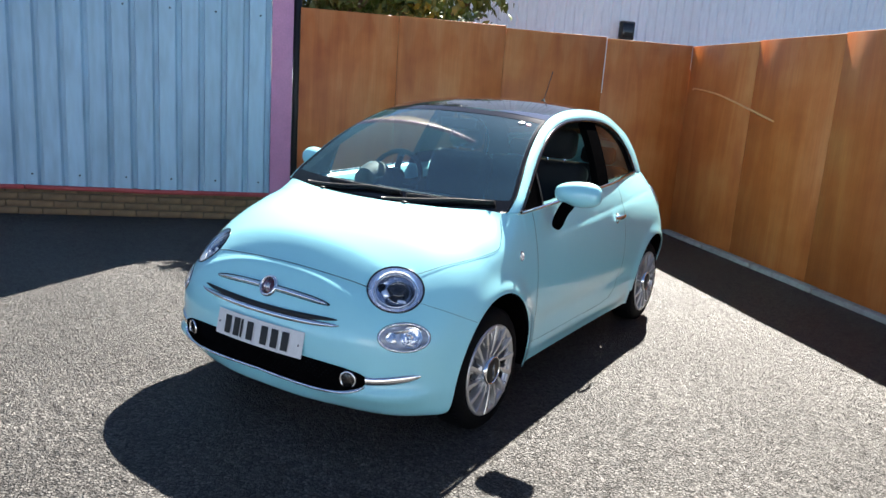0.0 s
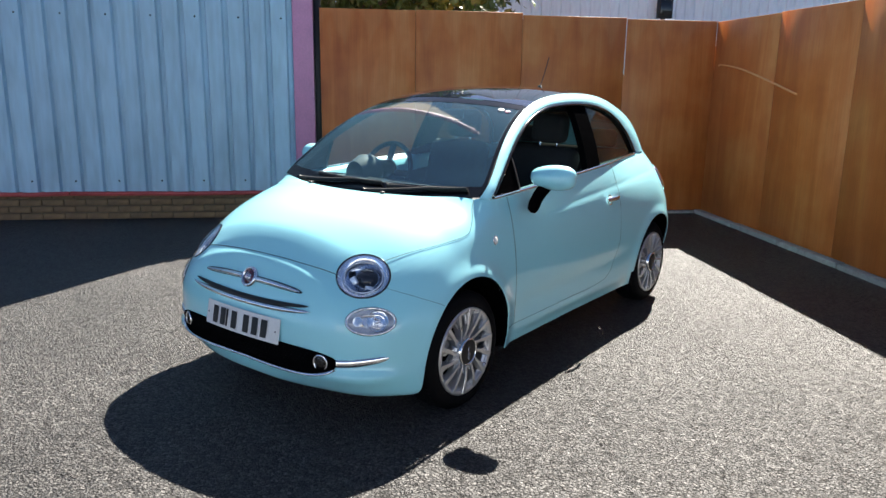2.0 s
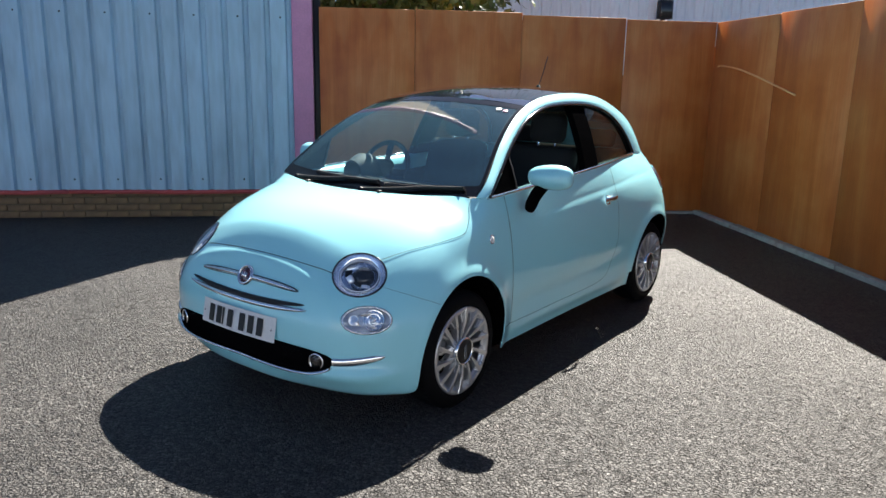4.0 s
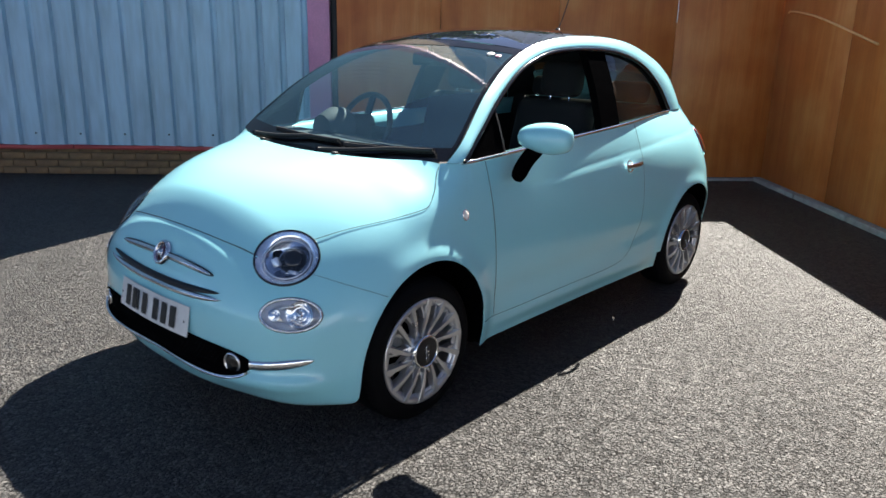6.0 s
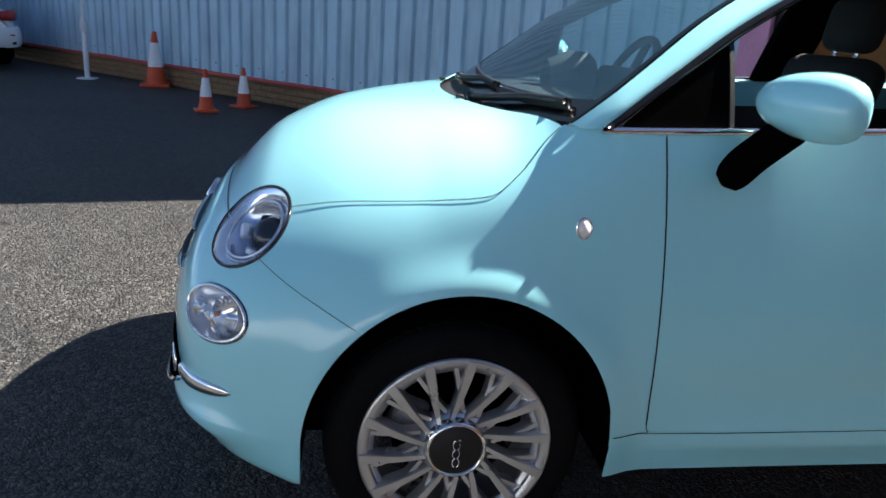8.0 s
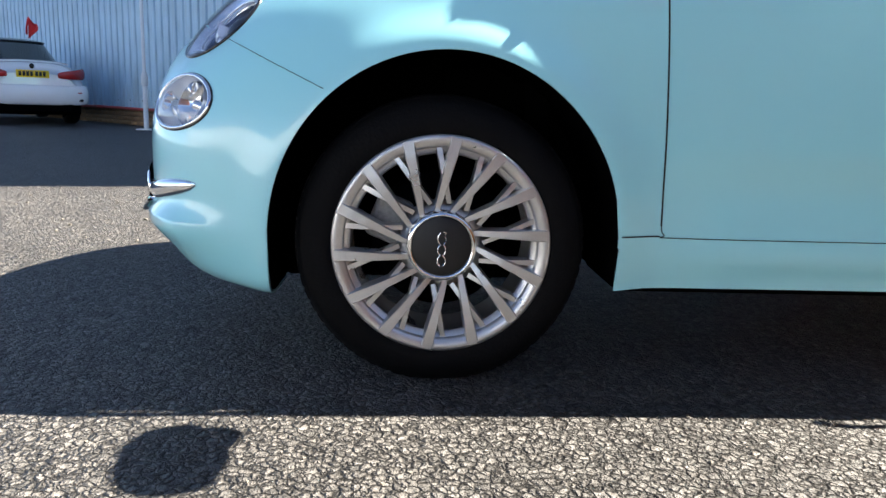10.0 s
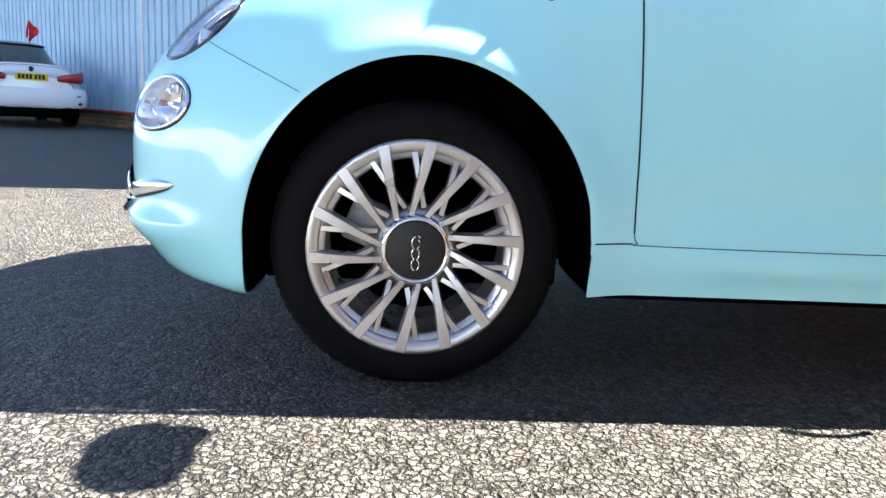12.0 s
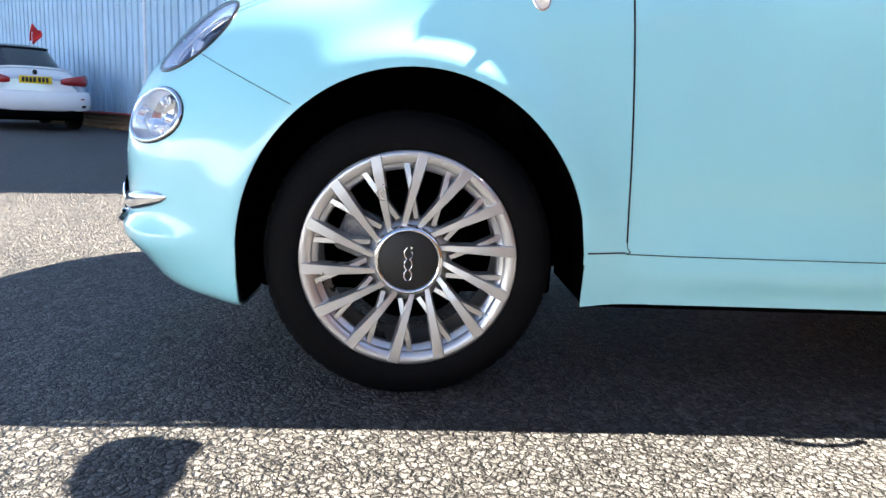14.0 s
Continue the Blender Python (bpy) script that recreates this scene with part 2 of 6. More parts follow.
# the blue film colour stands in for sky mirrored in the screen
M_GLASS = glass("windscreen_glass", (0.60, 0.82, 0.84), 2.6, 0.06, veil=0.075, film_tint=(0.18, 0.50, 0.68))
M_GLASS_DARK = glass("tinted_privacy_glass", (0.30, 0.33, 0.31), 1.4, veil=0.008)
M_GLASS_CLEAR = glass("lamp_glass", (0.97, 0.98, 0.99), 1.8)
M_ROOF_GLASS = pbr("dark_roof_glass", (0.010, 0.014, 0.028), 0.05, 0, 0.05, 4, coat=1.0, rvar=0.01)
M_ROOF_GLASS.node_tree.nodes["Principled BSDF"].inputs["IOR"].default_value = 2.3
M_LAMP_IN = pbr("lamp_reflector", (0.90, 0.94, 1.0), 0.16, 0.55, 0.05, 30, 0.25, 45, rvar=0.04)
M_BEZEL = pbr("bright_lamp_bezel", (0.92, 0.95, 1.0), 0.10, 0.9, 0.04, 30, rvar=0.03)
M_LAMP_DARK = pbr("dark_lamp_bowl", (0.52, 0.60, 0.74), 0.14, 0.85, 0.2, 30, 0.1, 60, rvar=0.05)
M_SEAT = pbr("charcoal_seat_fabric", (0.007, 0.0072, 0.008), 0.9, 0, 0.25, 20, 0.4, 350)
M_DASH = pbr("dark_grey_dashboard", (0.018, 0.021, 0.023), 0.7, 0, 0.15, 14, 0.2, 260)
M_WHITE = pbr("white_car_paint", (0.80, 0.81, 0.83), 0.25, 0, 0.02, 3, coat=1.0, rvar=0.03)
M_PLATE_W = pbr("white_plate", (0.78, 0.78, 0.76), 0.35, 0, 0.04, 20)
M_PLATE_Y = pbr("yellow_plate", (0.85, 0.55, 0.02), 0.4, 0, 0.05, 20)
M_INK = pbr("black_ink", (0.01, 0.01, 0.01), 0.5, 0, 0.1, 20)
M_TAIL = pbr("red_lamp_lens", (0.42, 0.012, 0.012), 0.12, 0, 0.1, 20, coat=0.8, rvar=0.03)
M_AMBER = pbr("clear_orange_lens", (0.84, 0.78, 0.74), 0.15, 0, 0.1, 40, coat=0.8)
M_CONE = pbr("orange_cone_plastic", (0.60, 0.07, 0.015), 0.5, 0, 0.15, 12, 0.1, 90)
M_SLEEVE = pbr("white_reflective_sleeve", (0.78, 0.78, 0.80), 0.4, 0, 0.08, 20)
M_POLE = pbr("white_pole_paint", (0.70, 0.72, 0.74), 0.45, 0, 0.1, 6, 0.1, 70)
M_STONE = pbr("grey_grit", (0.13, 0.12, 0.105), 0.9, 0, 0.25, 14, 0.4, 110)
M_FLAG = pbr("red_cloth", (0.70, 0.03, 0.03), 0.8, 0, 0.15, 9, 0.1, 200)
M_BARK = pbr("bark", (0.12, 0.085, 0.055), 0.95, 0, 0.3, 12, 0.8, 60, stretch=(1, 1, 0.3))
M_LEAF = pbr("leaf", (0.075, 0.12, 0.022), 0.55, 0, 0.35, 3, 0, 40)
M_TAN = pbr("tan_cable", (0.80, 0.42, 0.20), 0.6, 0, 0.1, 30)
M_EMBLEM = pbr("dark_red_enamel", (0.075, 0.006, 0.012), 0.2, 0, 0.15, 30, coat=1)
M_STICK_W = pbr("white_sticker", (0.80, 0.80, 0.76), 0.6, 0, 0.05, 30)
M_STICK_P = pbr("pink_sticker", (0.75, 0.42, 0.50), 0.6, 0, 0.05, 30)


# ---- mesh helpers ----
def mesh_of(name, verts, faces, smooth=True):
    me = bpy.data.meshes.new(name)
    me.from_pydata([tuple(v) for v in verts], [], faces)
    me.validate()
    if smooth:
        me.shade_smooth()
    return me


def obj(name, me, material, parent=None, label="", m=None):
    if isinstance(me, bmesh.types.BMesh):
        bm, me = me, bpy.data.meshes.new(name)
        bm.to_mesh(me)
        bm.free()
    if material and not me.materials:
        me.materials.append(material)
    ob = new(name, me)
    if parent:
        ob.parent = parent
    if m is not None:
        ob.matrix_basis = m
    if label:
        ob["label"] = label
    return ob


def empty(name, m, label, category, group="", kind=""):
    e = new(name)
    e.empty_display_size = 0.1
    e.matrix_basis = m
    return tagged(e, label, category, group, kind)


def box_bm(lo, hi, bevel=0.0, seg=2):
    bm = bmesh.new()
    bmesh.ops.create_cube(bm, size=1)
    lo, hi = Vector(lo), Vector(hi)
    for v in bm.verts:
        v.co = Vector(((v.co[i] + 0.5) * (hi[i] - lo[i]) + lo[i]) for i in range(3))
    if bevel:
        bmesh.ops.bevel(bm, geom=bm.edges[:], offset=bevel, segments=seg, affect="EDGES", profile=0.5)
        for f in bm.faces:
            f.smooth = True
    return bm


def grid_faces(nu, nv, closed_u=False, closed_v=False, flip=False):
    out = []
    for i in range(nu if closed_u else nu - 1):
        for j in range(nv if closed_v else nv - 1):
            a, b = i * nv + j, ((i + 1) % nu) * nv + j
            c, d = ((i + 1) % nu) * nv + (j + 1) % nv, i * nv + (j + 1) % nv
            out.append((a, d, c, b) if flip else (a, b, c, d))
    return out


def grid_mesh(name, pts, closed_u=False, closed_v=False, flip=False):
    """pts: array nu x nv x 3."""
    pts = np.asarray(pts, float)
    nu, nv = pts.shape[:2]
    return mesh_of(name, pts.reshape(-1, 3), grid_faces(nu, nv, closed_u, closed_v, flip))


def lathe(name, profile, n=48, axis="x"):
    """A turned shape: profile of (radius, along)."""
    a = np.linspace(0, 2 * np.pi, n, endpoint=False)
    r, h = np.array(profile, float).T
    rr, hh = np.outer(np.ones(n), r), np.outer(np.ones(n), h)
    c, s = np.cos(a)[:, None] * rr, np.sin(a)[:, None] * rr
    pts = np.stack({"x": (hh, c, s), "y": (s, hh, c), "z": (c, s, hh)}[axis], -1)
    return grid_mesh(name, pts, closed_u=True)


def spline(points, n, closed=False):
    """A smooth curve through control points, n samples."""
    p = np.asarray(points, float)
    k = len(p)
    out = []
    for t in np.linspace(0, k if closed else k - 1, n, endpoint=not closed):
        i = min(int(t), k - 1 if closed else k - 2)
        f = t - i
        g = [p[(i + d) % k] if closed else p[min(max(i + d, 0), k - 1)] for d in (-1, 0, 1, 2)]
        out.append(0.5 * (2 * g[1] + (g[2] - g[0]) * f + (2 * g[0] - 5 * g[1] + 4 * g[2] - g[3]) * f**2 + (3 * g[1] - g[0] - 3 * g[2] + g[3]) * f**3))
    return np.array(out)


def tube(name, path, radius, n=10, closed=False, squash=None, caps=True):
    """A swept round bar along path; radius a number or one for each point; squash (a, b): elliptical in the frame's two axes."""
    p = np.asarray(path, float)
    k = len(p)
    r = np.broadcast_to(np.asarray(radius, float), (k,))
    t = np.gradient(p, axis=0) if not closed else np.roll(p, -1, 0) - np.roll(p, 1, 0)
    t /= np.linalg.norm(t, axis=1)[:, None] + 1e-12
    ref = np.array([0, 0, 1.0]) if abs(t[:, 2]).mean() < 0.8 else np.array([1.0, 0, 0])
    u = np.cross(t, ref)
    u /= np.linalg.norm(u, axis=1)[:, None] + 1e-12
    v = np.cross(u, t)
    a = np.linspace(0, 2 * np.pi, n, endpoint=False)
    sa, sb = squash or (1, 1)
    pts = p[:, None] + r[:, None, None] * (sa * np.cos(a)[None, :, None] * u[:, None] + sb * np.sin(a)[None, :, None] * v[:, None])
    me_v, me_f = pts.reshape(-1, 3), grid_faces(k, n, closed, True)
    if caps and not closed:
        me_f += [tuple(range(n - 1, -1, -1)), tuple((k - 1) * n + i for i in range(n))]
    return mesh_of(name, me_v, me_f)


def join_meshes(name, meshes):
    vs, fs, k = [], [], 0
    for me in meshes:
        vs += [tuple(v.co) for v in me.vertices]
        fs += [tuple(i + k for i in f.vertices) for f in me.polygons]
        k = len(vs)
    return mesh_of(name, vs, fs)


def moved(me, m):
    me.transform(m)
    return me


def bm_mesh(name, bm):
    me = bpy.data.meshes.new(name)
    bm.to_mesh(me)
    bm.free()
    return me

# ---- the yard: axes along the wall and across it ----
WALL_N, WALL_D = Vector((0.71, -0.704, 0)), Vector((0.704, 0.71, 0))


def yard(s, v, z=0.0):
    """A place s metres along the wall line and v metres out from the wall into the yard."""
    p = WALL_D * s + WALL_N * (v - 4.55)
    return Vector((p.x, p.y, z))


# YARD's frame: x along the wall (rightwards), y into the wall, away from the yard
YARD = Matrix(((WALL_D.x, -WALL_N.x, 0, yard(0, 0).x), (WALL_D.y, -WALL_N.y, 0, yard(0, 0).y), (0, 0, 1, 0), (0, 0, 0, 1)))
POST_A, POST_B, CORNER = -0.50, -0.28, 4.34

bm = bmesh.new()
bmesh.ops.create_grid(bm, x_segments=40, y_segments=40, size=300)
ground = obj("ground", bm, M_ASPHALT)
tagged(ground, "pale weathered asphalt yard with coarse chippings", "ground", kind="structure")


def cladding(name, length, low, high, pitch, depth, material, parent, m, thick=0.012):
    """A ribbed metal sheet: broad pans and narrow recessed ribs along x."""
    prof, x = [], 0.0
    while x < length - 1e-6:
        prof += [(x + dx * pitch, y * depth) for dx, y in ((0.0, 0.0), (0.70, 0.0), (0.77, 1.0), (0.93, 1.0))]
        x += pitch
    prof.append((length, 0.0))
    verts, faces, k = [], [], len(prof)
    for dy in (0.0, thick):
        for z in (low, high):
            verts += [(x, y + dy, z) for x, y in prof]
    for i in range(k - 1):
        faces.append((i, i + 1, k + i + 1, k + i))
        faces.append((2 * k + i + 1, 2 * k + i, 3 * k + i, 3 * k + i + 1))
        faces.append((i + 1, i, 2 * k + i, 2 * k + i + 1))
    return obj(name, mesh_of(name, verts, faces, smooth=False), material, parent, m=m)


# ---- the clad building: ribbed sheets over a red drip trim and a low brick plinth ----
WEST, H_WALL = -30.0, 9.0
wall = empty("wall_clad", YARD, "blue-grey ribbed metal wall on a low brick plinth", "wall", kind="structure")
for i in range(33):
    cladding("panel", 0.888, 0.30, H_WALL, 0.222, 0.048, M_CLAD, wall, pose(POST_A - 0.888 * (i + 1), -0.0015 * (i % 2), 0))
screw = lathe("screw", [(0.0, -0.006), (0.008, -0.005), (0.010, 0.0)], 8, "y")
for i in range(26):
    for z in (0.42, 2.15):
        obj("screw", screw, M_BLACK, wall, m=pose(POST_A - 0.115 - i * 0.444, -0.002, z))
obj("corner_post", box_bm((POST_A + 0.004, -0.035, 0.0), (POST_B, 0.20, H_WALL), 0.008), M_PINK, wall, "faded pink corner flashing")
obj("building_core", box_bm((WEST, 0.10, 0.0), (POST_A - 0.02, 6.0, H_WALL)), M_MORTAR, wall, "inner wall behind the cladding")
rng = random.Random(4)
x = POST_A
while x > WEST:
    path = [(x - 2.4 * t, -0.015 - 0.008 * rng.random(), 0.287 - 0.012 * rng.random() * (0 < t < 1)) for t in np.linspace(0, 1, 7)]
    obj("trim", tube("trim", path, 0.024, 8, squash=(0.7, 1.0)), M_RED, wall, "faded red drip trim, dented")
    x -= 2.41
obj("plinth", box_bm((WEST, 0.026, 0.0), (POST_A, 0.07, 0.30)), M_MORTAR, wall, "mortar bed of the brick plinth")

# ---- an unseen pale wall closes the yard's sunny side behind the walk, added for bounced light ----
BACK = pose(8.8, -10.2, 0, 0, 0, 36.87)
back_wall = empty("wall_back", BACK, "plain pale wall out of view, added for bounced light", "wall", kind="structure")
for i in range(5):
    obj("wall_bay", box_bm((-11.0 + 4.4 * i, 0.0, 0.0), (-6.62 + 4.4 * i, 0.3, 2.6), 0.01), M_RENDER, back_wall)
obj("coping", box_bm((-11.1, -0.05, 2.6), (11.1, 0.35, 2.68), 0.02), M_KERB, back_wall)

# ---- plywood fence ----
fence = empty("wall_fence", YARD, "stained plywood hoarding of tall upright sheets", "fence", kind="structure")
FENCE_TOP = 2.25
SIDE = pose(CORNER, 0, 0, 0, 0, -91.0)  # the second run: its x goes out into the yard


def ply_sheet(x0, x1, top, m):
    obj("panel", box_bm((x0 + 0.003, 0.0, 0.03), (x1 - 0.003, 0.018, top), 0.002, 1), M_PLY, fence, m=m)


def batten(x, m):
    obj("batten", box_bm((x - 0.03, 0.022, 0.0), (x + 0.03, 0.09, FENCE_TOP - 0.05), 0.003, 1), M_WOOD_RAW, fence, "raw timber batten", m=m)


edges = [-0.21, 0.83, 2.03, 3.24, CORNER + 0.012]
for i in range(4):
    ply_sheet(edges[i], edges[i + 1], FENCE_TOP + (0.02, 0.025, 0.0, -0.012)[i], pose(0, 0.002 * i, 0))
    batten(edges[i] + 0.03, pose(0, 0, 0))
side_edges = [-0.012, 1.30, 2.52, 3.74, 4.96, 6.18, 7.40, 8.62]
for i in range(7):
    ply_sheet(side_edges[i], side_edges[i + 1], FENCE_TOP - 0.02 + 0.008 * (i % 3), SIDE @ pose(0, 0.002 * (i % 2), 0))
    batten(side_edges[i + 1], SIDE)

obj("gap_board", box_bm((POST_B + 0.004, 0.06, 0.0), (-0.195, 0.12, 2.6), 0.004, 1), M_BLACK, fence, "dark board behind the gap")
obj("joint_filler", box_bm((3.2365, -0.002, 1.62), (3.2435, 0.004, FENCE_TOP - 0.015), 0.001, 1), M_SLEEVE, fence, "pale bead in the joint")
obj("joint_filler", box_bm((CORNER - 0.010, -0.004, 1.96), (CORNER - 0.004, 0.0, FENCE_TOP - 0.02), 0.001, 1), M_SLEEVE, fence, "pale bead in the joint")
arc = spline([(0.12, -0.006, 1.735), (0.20, -0.006, 1.745), (0.60, -0.006, 1.70), (1.0, -0.006, 1.62), (1.55, -0.006, 1.49), (1.72, -0.006, 1.45)], 30)
cable = obj("cable", tube("cable", arc, 0.010, 6), M_TAN, None, "", YARD @ SIDE)
tagged(cable, "thin tan cable pinned along the plywood fence", "cable")

# edging along the fences: short pale concrete lengths, slightly uneven
kerb = empty("kerb_edging", YARD, "narrow pale concrete edging along the fence foot", "kerb", kind="structure")
rng = random.Random(9)
for i in range(9):
    bm = box_bm((0.02 + i * 0.914, -0.10, -0.05), (0.914 * (i + 1), -0.006, 0.035 + 0.015 * rng.random()), 0.010)
    obj("edging_block", bm, M_KERB, kerb, m=SIDE @ pose(0, -0.01 * rng.random(), 0, 0, 0, 0.3 * (rng.random() - 0.5)))
for i in range(5):
    bm = box_bm((-0.2 + i * 0.9, -0.05, -0.05), (0.69 + i * 0.9, -0.006, 0.022 + 0.01 * rng.random()), 0.008)
    obj("edging_block", bm, M_KERB, kerb)

# ---- beyond the fence: a pale shed ----
shed = empty("industrial_shed", YARD, "large pale ribbed metal shed behind the fence", "building")
for i in range(12):
    cladding("wall", 4.0, 0.0, 7.6, 0.20, 0.035, M_CLAD_FAR, shed, pose(3.0 + 4.0 * i, 6.5, 0), 0.03)
obj("inner_wall", box_bm((3.05, 6.62, 0.0), (50.9, 26.0, 7.6)), M_CLAD_FAR, shed)
obj("corner_flashing", box_bm((2.90, 6.46, 0.0), (3.0, 6.62, 7.6), 0.01), M_CLAD_FAR, shed)
obj("roof", box_bm((2.8, 6.3, 7.6), (51.1, 26.2, 7.8), 0.05), M_CLAD_FAR, shed)
flood = empty("wall_floodlight", YARD @ pose(6.5, 6.48, 2.97), "small dark box lamp on the shed wall", "lamp")
obj("housing", box_bm((-0.15, -0.16, -0.18), (0.15, -0.03, 0.18), 0.02), M_BLACK, flood)
obj("front_glass", box_bm((-0.115, -0.168, -0.14), (0.115, -0.158, 0.14), 0.004), M_GLOSS_BLACK, flood)
obj("bracket", box_bm((-0.04, -0.06, -0.26), (0.04, 0.01, -0.16), 0.008), M_BLACK, flood)


# ---- tree behind the fence ----
def tree(m, height, spread, seed, leaves=5200):
    rng = random.Random(seed)
    t = empty("tree", m, "leafy green tree rising behind the fence", "tree")
    limbs = [tube("trunk", spline([(0, 0, 0), (0.1, 0.05, height * 0.25), (0, 0.1, height * 0.5), (0.05, 0, height * 0.8)], 12), np.linspace(0.16, 0.04, 12), 9)]
    tips = []
    for i in range(14):
        a, z0 = i * 2.4, height * (0.25 + 0.035 * i)
        r = spread * (0.55 + 0.45 * rng.random())
        e = (r * math.cos(a), r * math.sin(a), z0 + height * (0.10 + 0.15 * rng.random()))
        p = spline([(0, 0, z0), (e[0] * 0.5, e[1] * 0.5, z0 * 0.6 + e[2] * 0.45), e], 8)
        limbs.append(tube("limb", p, np.linspace(0.06, 0.012, 8), 6))
        tips += [p[4], p[5], p[6], p[7], p[7]]
    obj("trunk", join_meshes("trunk", limbs), M_BARK, t)
    vs, fs = [], []
    for i in range(leaves):
        c = Vector(rng.choice(tips)) + Vector([rng.gauss(0, 0.26 * spread / 1.6) for _ in range(3)])
        q = Euler([rng.random() * 6.28 for _ in range(3)]).to_matrix()
        s = 0.045 + 0.04 * rng.random()
        k = len(vs)
        vs += [tuple(c + q @ Vector(p)) for p in ((-s, 0, 0), (0, -0.5 * s, 0.2 * s), (s, 0, 0), (0, 0.5 * s, 0.2 * s))]
        fs += [(k, k + 1, k + 3), (k + 1, k + 2, k + 3)]
    obj("crown", mesh_of("crown", vs, fs, smooth=False), M_LEAF, t)
    return t


tree(YARD @ pose(0.42, 1.45, 0), 4.3, 0.95, 3, 7500)
tree(YARD @ pose(1.6, 2.2, 0), 3.15, 1.0, 8)


# ---- traffic cones ----
def traffic_cone(m, height, label):
    c = empty("traffic_cone", m, label, "traffic cone", "cones by the wall")
    k = height
    obj("base", box_bm((-0.26 * k, -0.26 * k, 0.0), (0.26 * k, 0.26 * k, 0.06 * k), 0.02 * k), M_CONE, c)
    obj("body", lathe("body", [(0.19 * k, 0.06 * k), (0.175 * k, 0.10 * k), (0.047 * k, 0.96 * k), (0.037 * k, k), (0.0, k)], 28, "z"), M_CONE, c)
    obj("sleeve", lathe("sleeve", [(0.130 * k, 0.37 * k), (0.144 * k, 0.36 * k), (0.079 * k, 0.80 * k), (0.068 * k, 0.80 * k)], 28, "z"), M_SLEEVE, c, "white reflective sleeve").data.shade_flat()
    return c


cone = traffic_cone(pose(-6.58, -1.80, 0, 0, 0, 20), 0.47, "low orange traffic cone with a white sleeve")
copy_thing(cone, pose(-7.10, -1.45, 0, 0, 0, 50))
traffic_cone(pose(-9.0, -2.90, 0, 0, 0, 5), 0.75, "tall orange traffic cone with a white sleeve")

# ---- white pole ----
pole = empty("white_pole", pose(-9.48, -3.98, 0), "white painted pole standing in front of the metal wall", "pole")
obj("shaft", lathe("shaft", [(0.036, 0.0), (0.036, 0.70), (0.026, 0.72), (0.026, 6.0), (0.0, 6.0)], 20, "z"), M_POLE, pole)
obj("collar", lathe("collar", [(0.036, 0.66), (0.052, 0.68), (0.052, 0.80), (0.026, 0.88)], 20, "z"), M_POLE, pole)
obj("base_plate", box_bm((-0.12, -0.12, 0), (0.12, 0.12, 0.02), 0.005), M_POLE, pole)

# ---- the mint city car: x to its left side, y to its rear, front axle at y = 0 ----
AXLE, NOSE, TAIL = 2.30, -0.705, 2.87


def table(y, ys, vs):
    """Smooth interpolation in a short table."""
    ys, vs = np.asarray(ys, float), np.asarray(vs, float)
    y = np.clip(y, ys[0], ys[-1])
    i = int(np.clip(np.searchsorted(ys, y) - 1, 0, len(ys) - 2))
    h = np.diff(ys)
    d = np.diff(vs) / h
    def slope(k):
        if k == 0:
            return d[0]
        if k == len(ys) - 1:
            return d[-1]
        return 0.0 if d[k - 1] * d[k] <= 0 else 2 * d[k - 1] * d[k] / (d[k - 1] + d[k])
    t = (y - ys[i]) / h[i]
    a, b = slope(i), slope(i + 1)
    return ((2 * t**3 - 3 * t**2 + 1) * vs[i] + (t**3 - 2 * t**2 + t) * h[i] * a + (-2 * t**3 + 3 * t**2) * vs[i + 1] + (t**3 - t**2) * h[i] * b)


import functools


@functools.lru_cache(None)
def half_width(y):
    if y < -0.15:
        r = min(1.0, (-0.15 - y) / (-0.15 - NOSE))
        return 0.803 * (1 - r**2.8) ** (1 / 2.8)
    if y > 2.32:
        r = min(1.0, (y - 2.32) / (TAIL - 2.32))
        return 0.805 * (1 - r**2.7) ** (1 / 2.7)
    return table(y, [-0.15, 0.1, 0.5, 1.2, 1.8, 2.32], [0.803, 0.802, 0.792, 0.788, 0.795, 0.805])


@functools.lru_cache(None)
def z_top(y):
    s = math.sqrt(max(0.0, y - NOSE))
    ys = [-0.705, -0.70, -0.68, -0.64, -0.60, -0.56, -0.53, -0.42, -0.25, -0.05, 0.07, 0.10, 0.15, 0.20, 0.30]
    return table(s, [math.sqrt(q - NOSE) for q in ys], [0.43, 0.487, 0.566, 0.659, 0.728, 0.758, 0.790, 0.874, 0.942, 0.972, 0.982, 0.988, 1.010, 1.050, 1.25])


@functools.lru_cache(None)
def z_bottom(y):
    if y > 2.0:
        return table(y, [2.0, 2.6, 2.75, 2.84, 2.87], [0.198, 0.22, 0.27, 0.36, 0.50])
    s = math.sqrt(max(0.0, y - NOSE))
    ys = [-0.705, -0.698, -0.685, -0.66, -0.61, -0.50, -0.34, 0.4]
    return table(s, [math.sqrt(q - NOSE) for q in ys], [0.43, 0.300, 0.232, 0.190, 0.170, 0.158, 0.156, 0.198])


@functools.lru_cache(None)
def z_wide(y):
    return table(y, [-0.705, -0.4, 0.0, 2.0, 2.87], [0.43, 0.46, 0.55, 0.56, 0.56])


@functools.lru_cache(None)
def belt(y):
    return table(y, [0.18, 0.27, 1.2, 2.25, 2.9], [0.982, 0.984, 1.020, 1.056, 1.062])


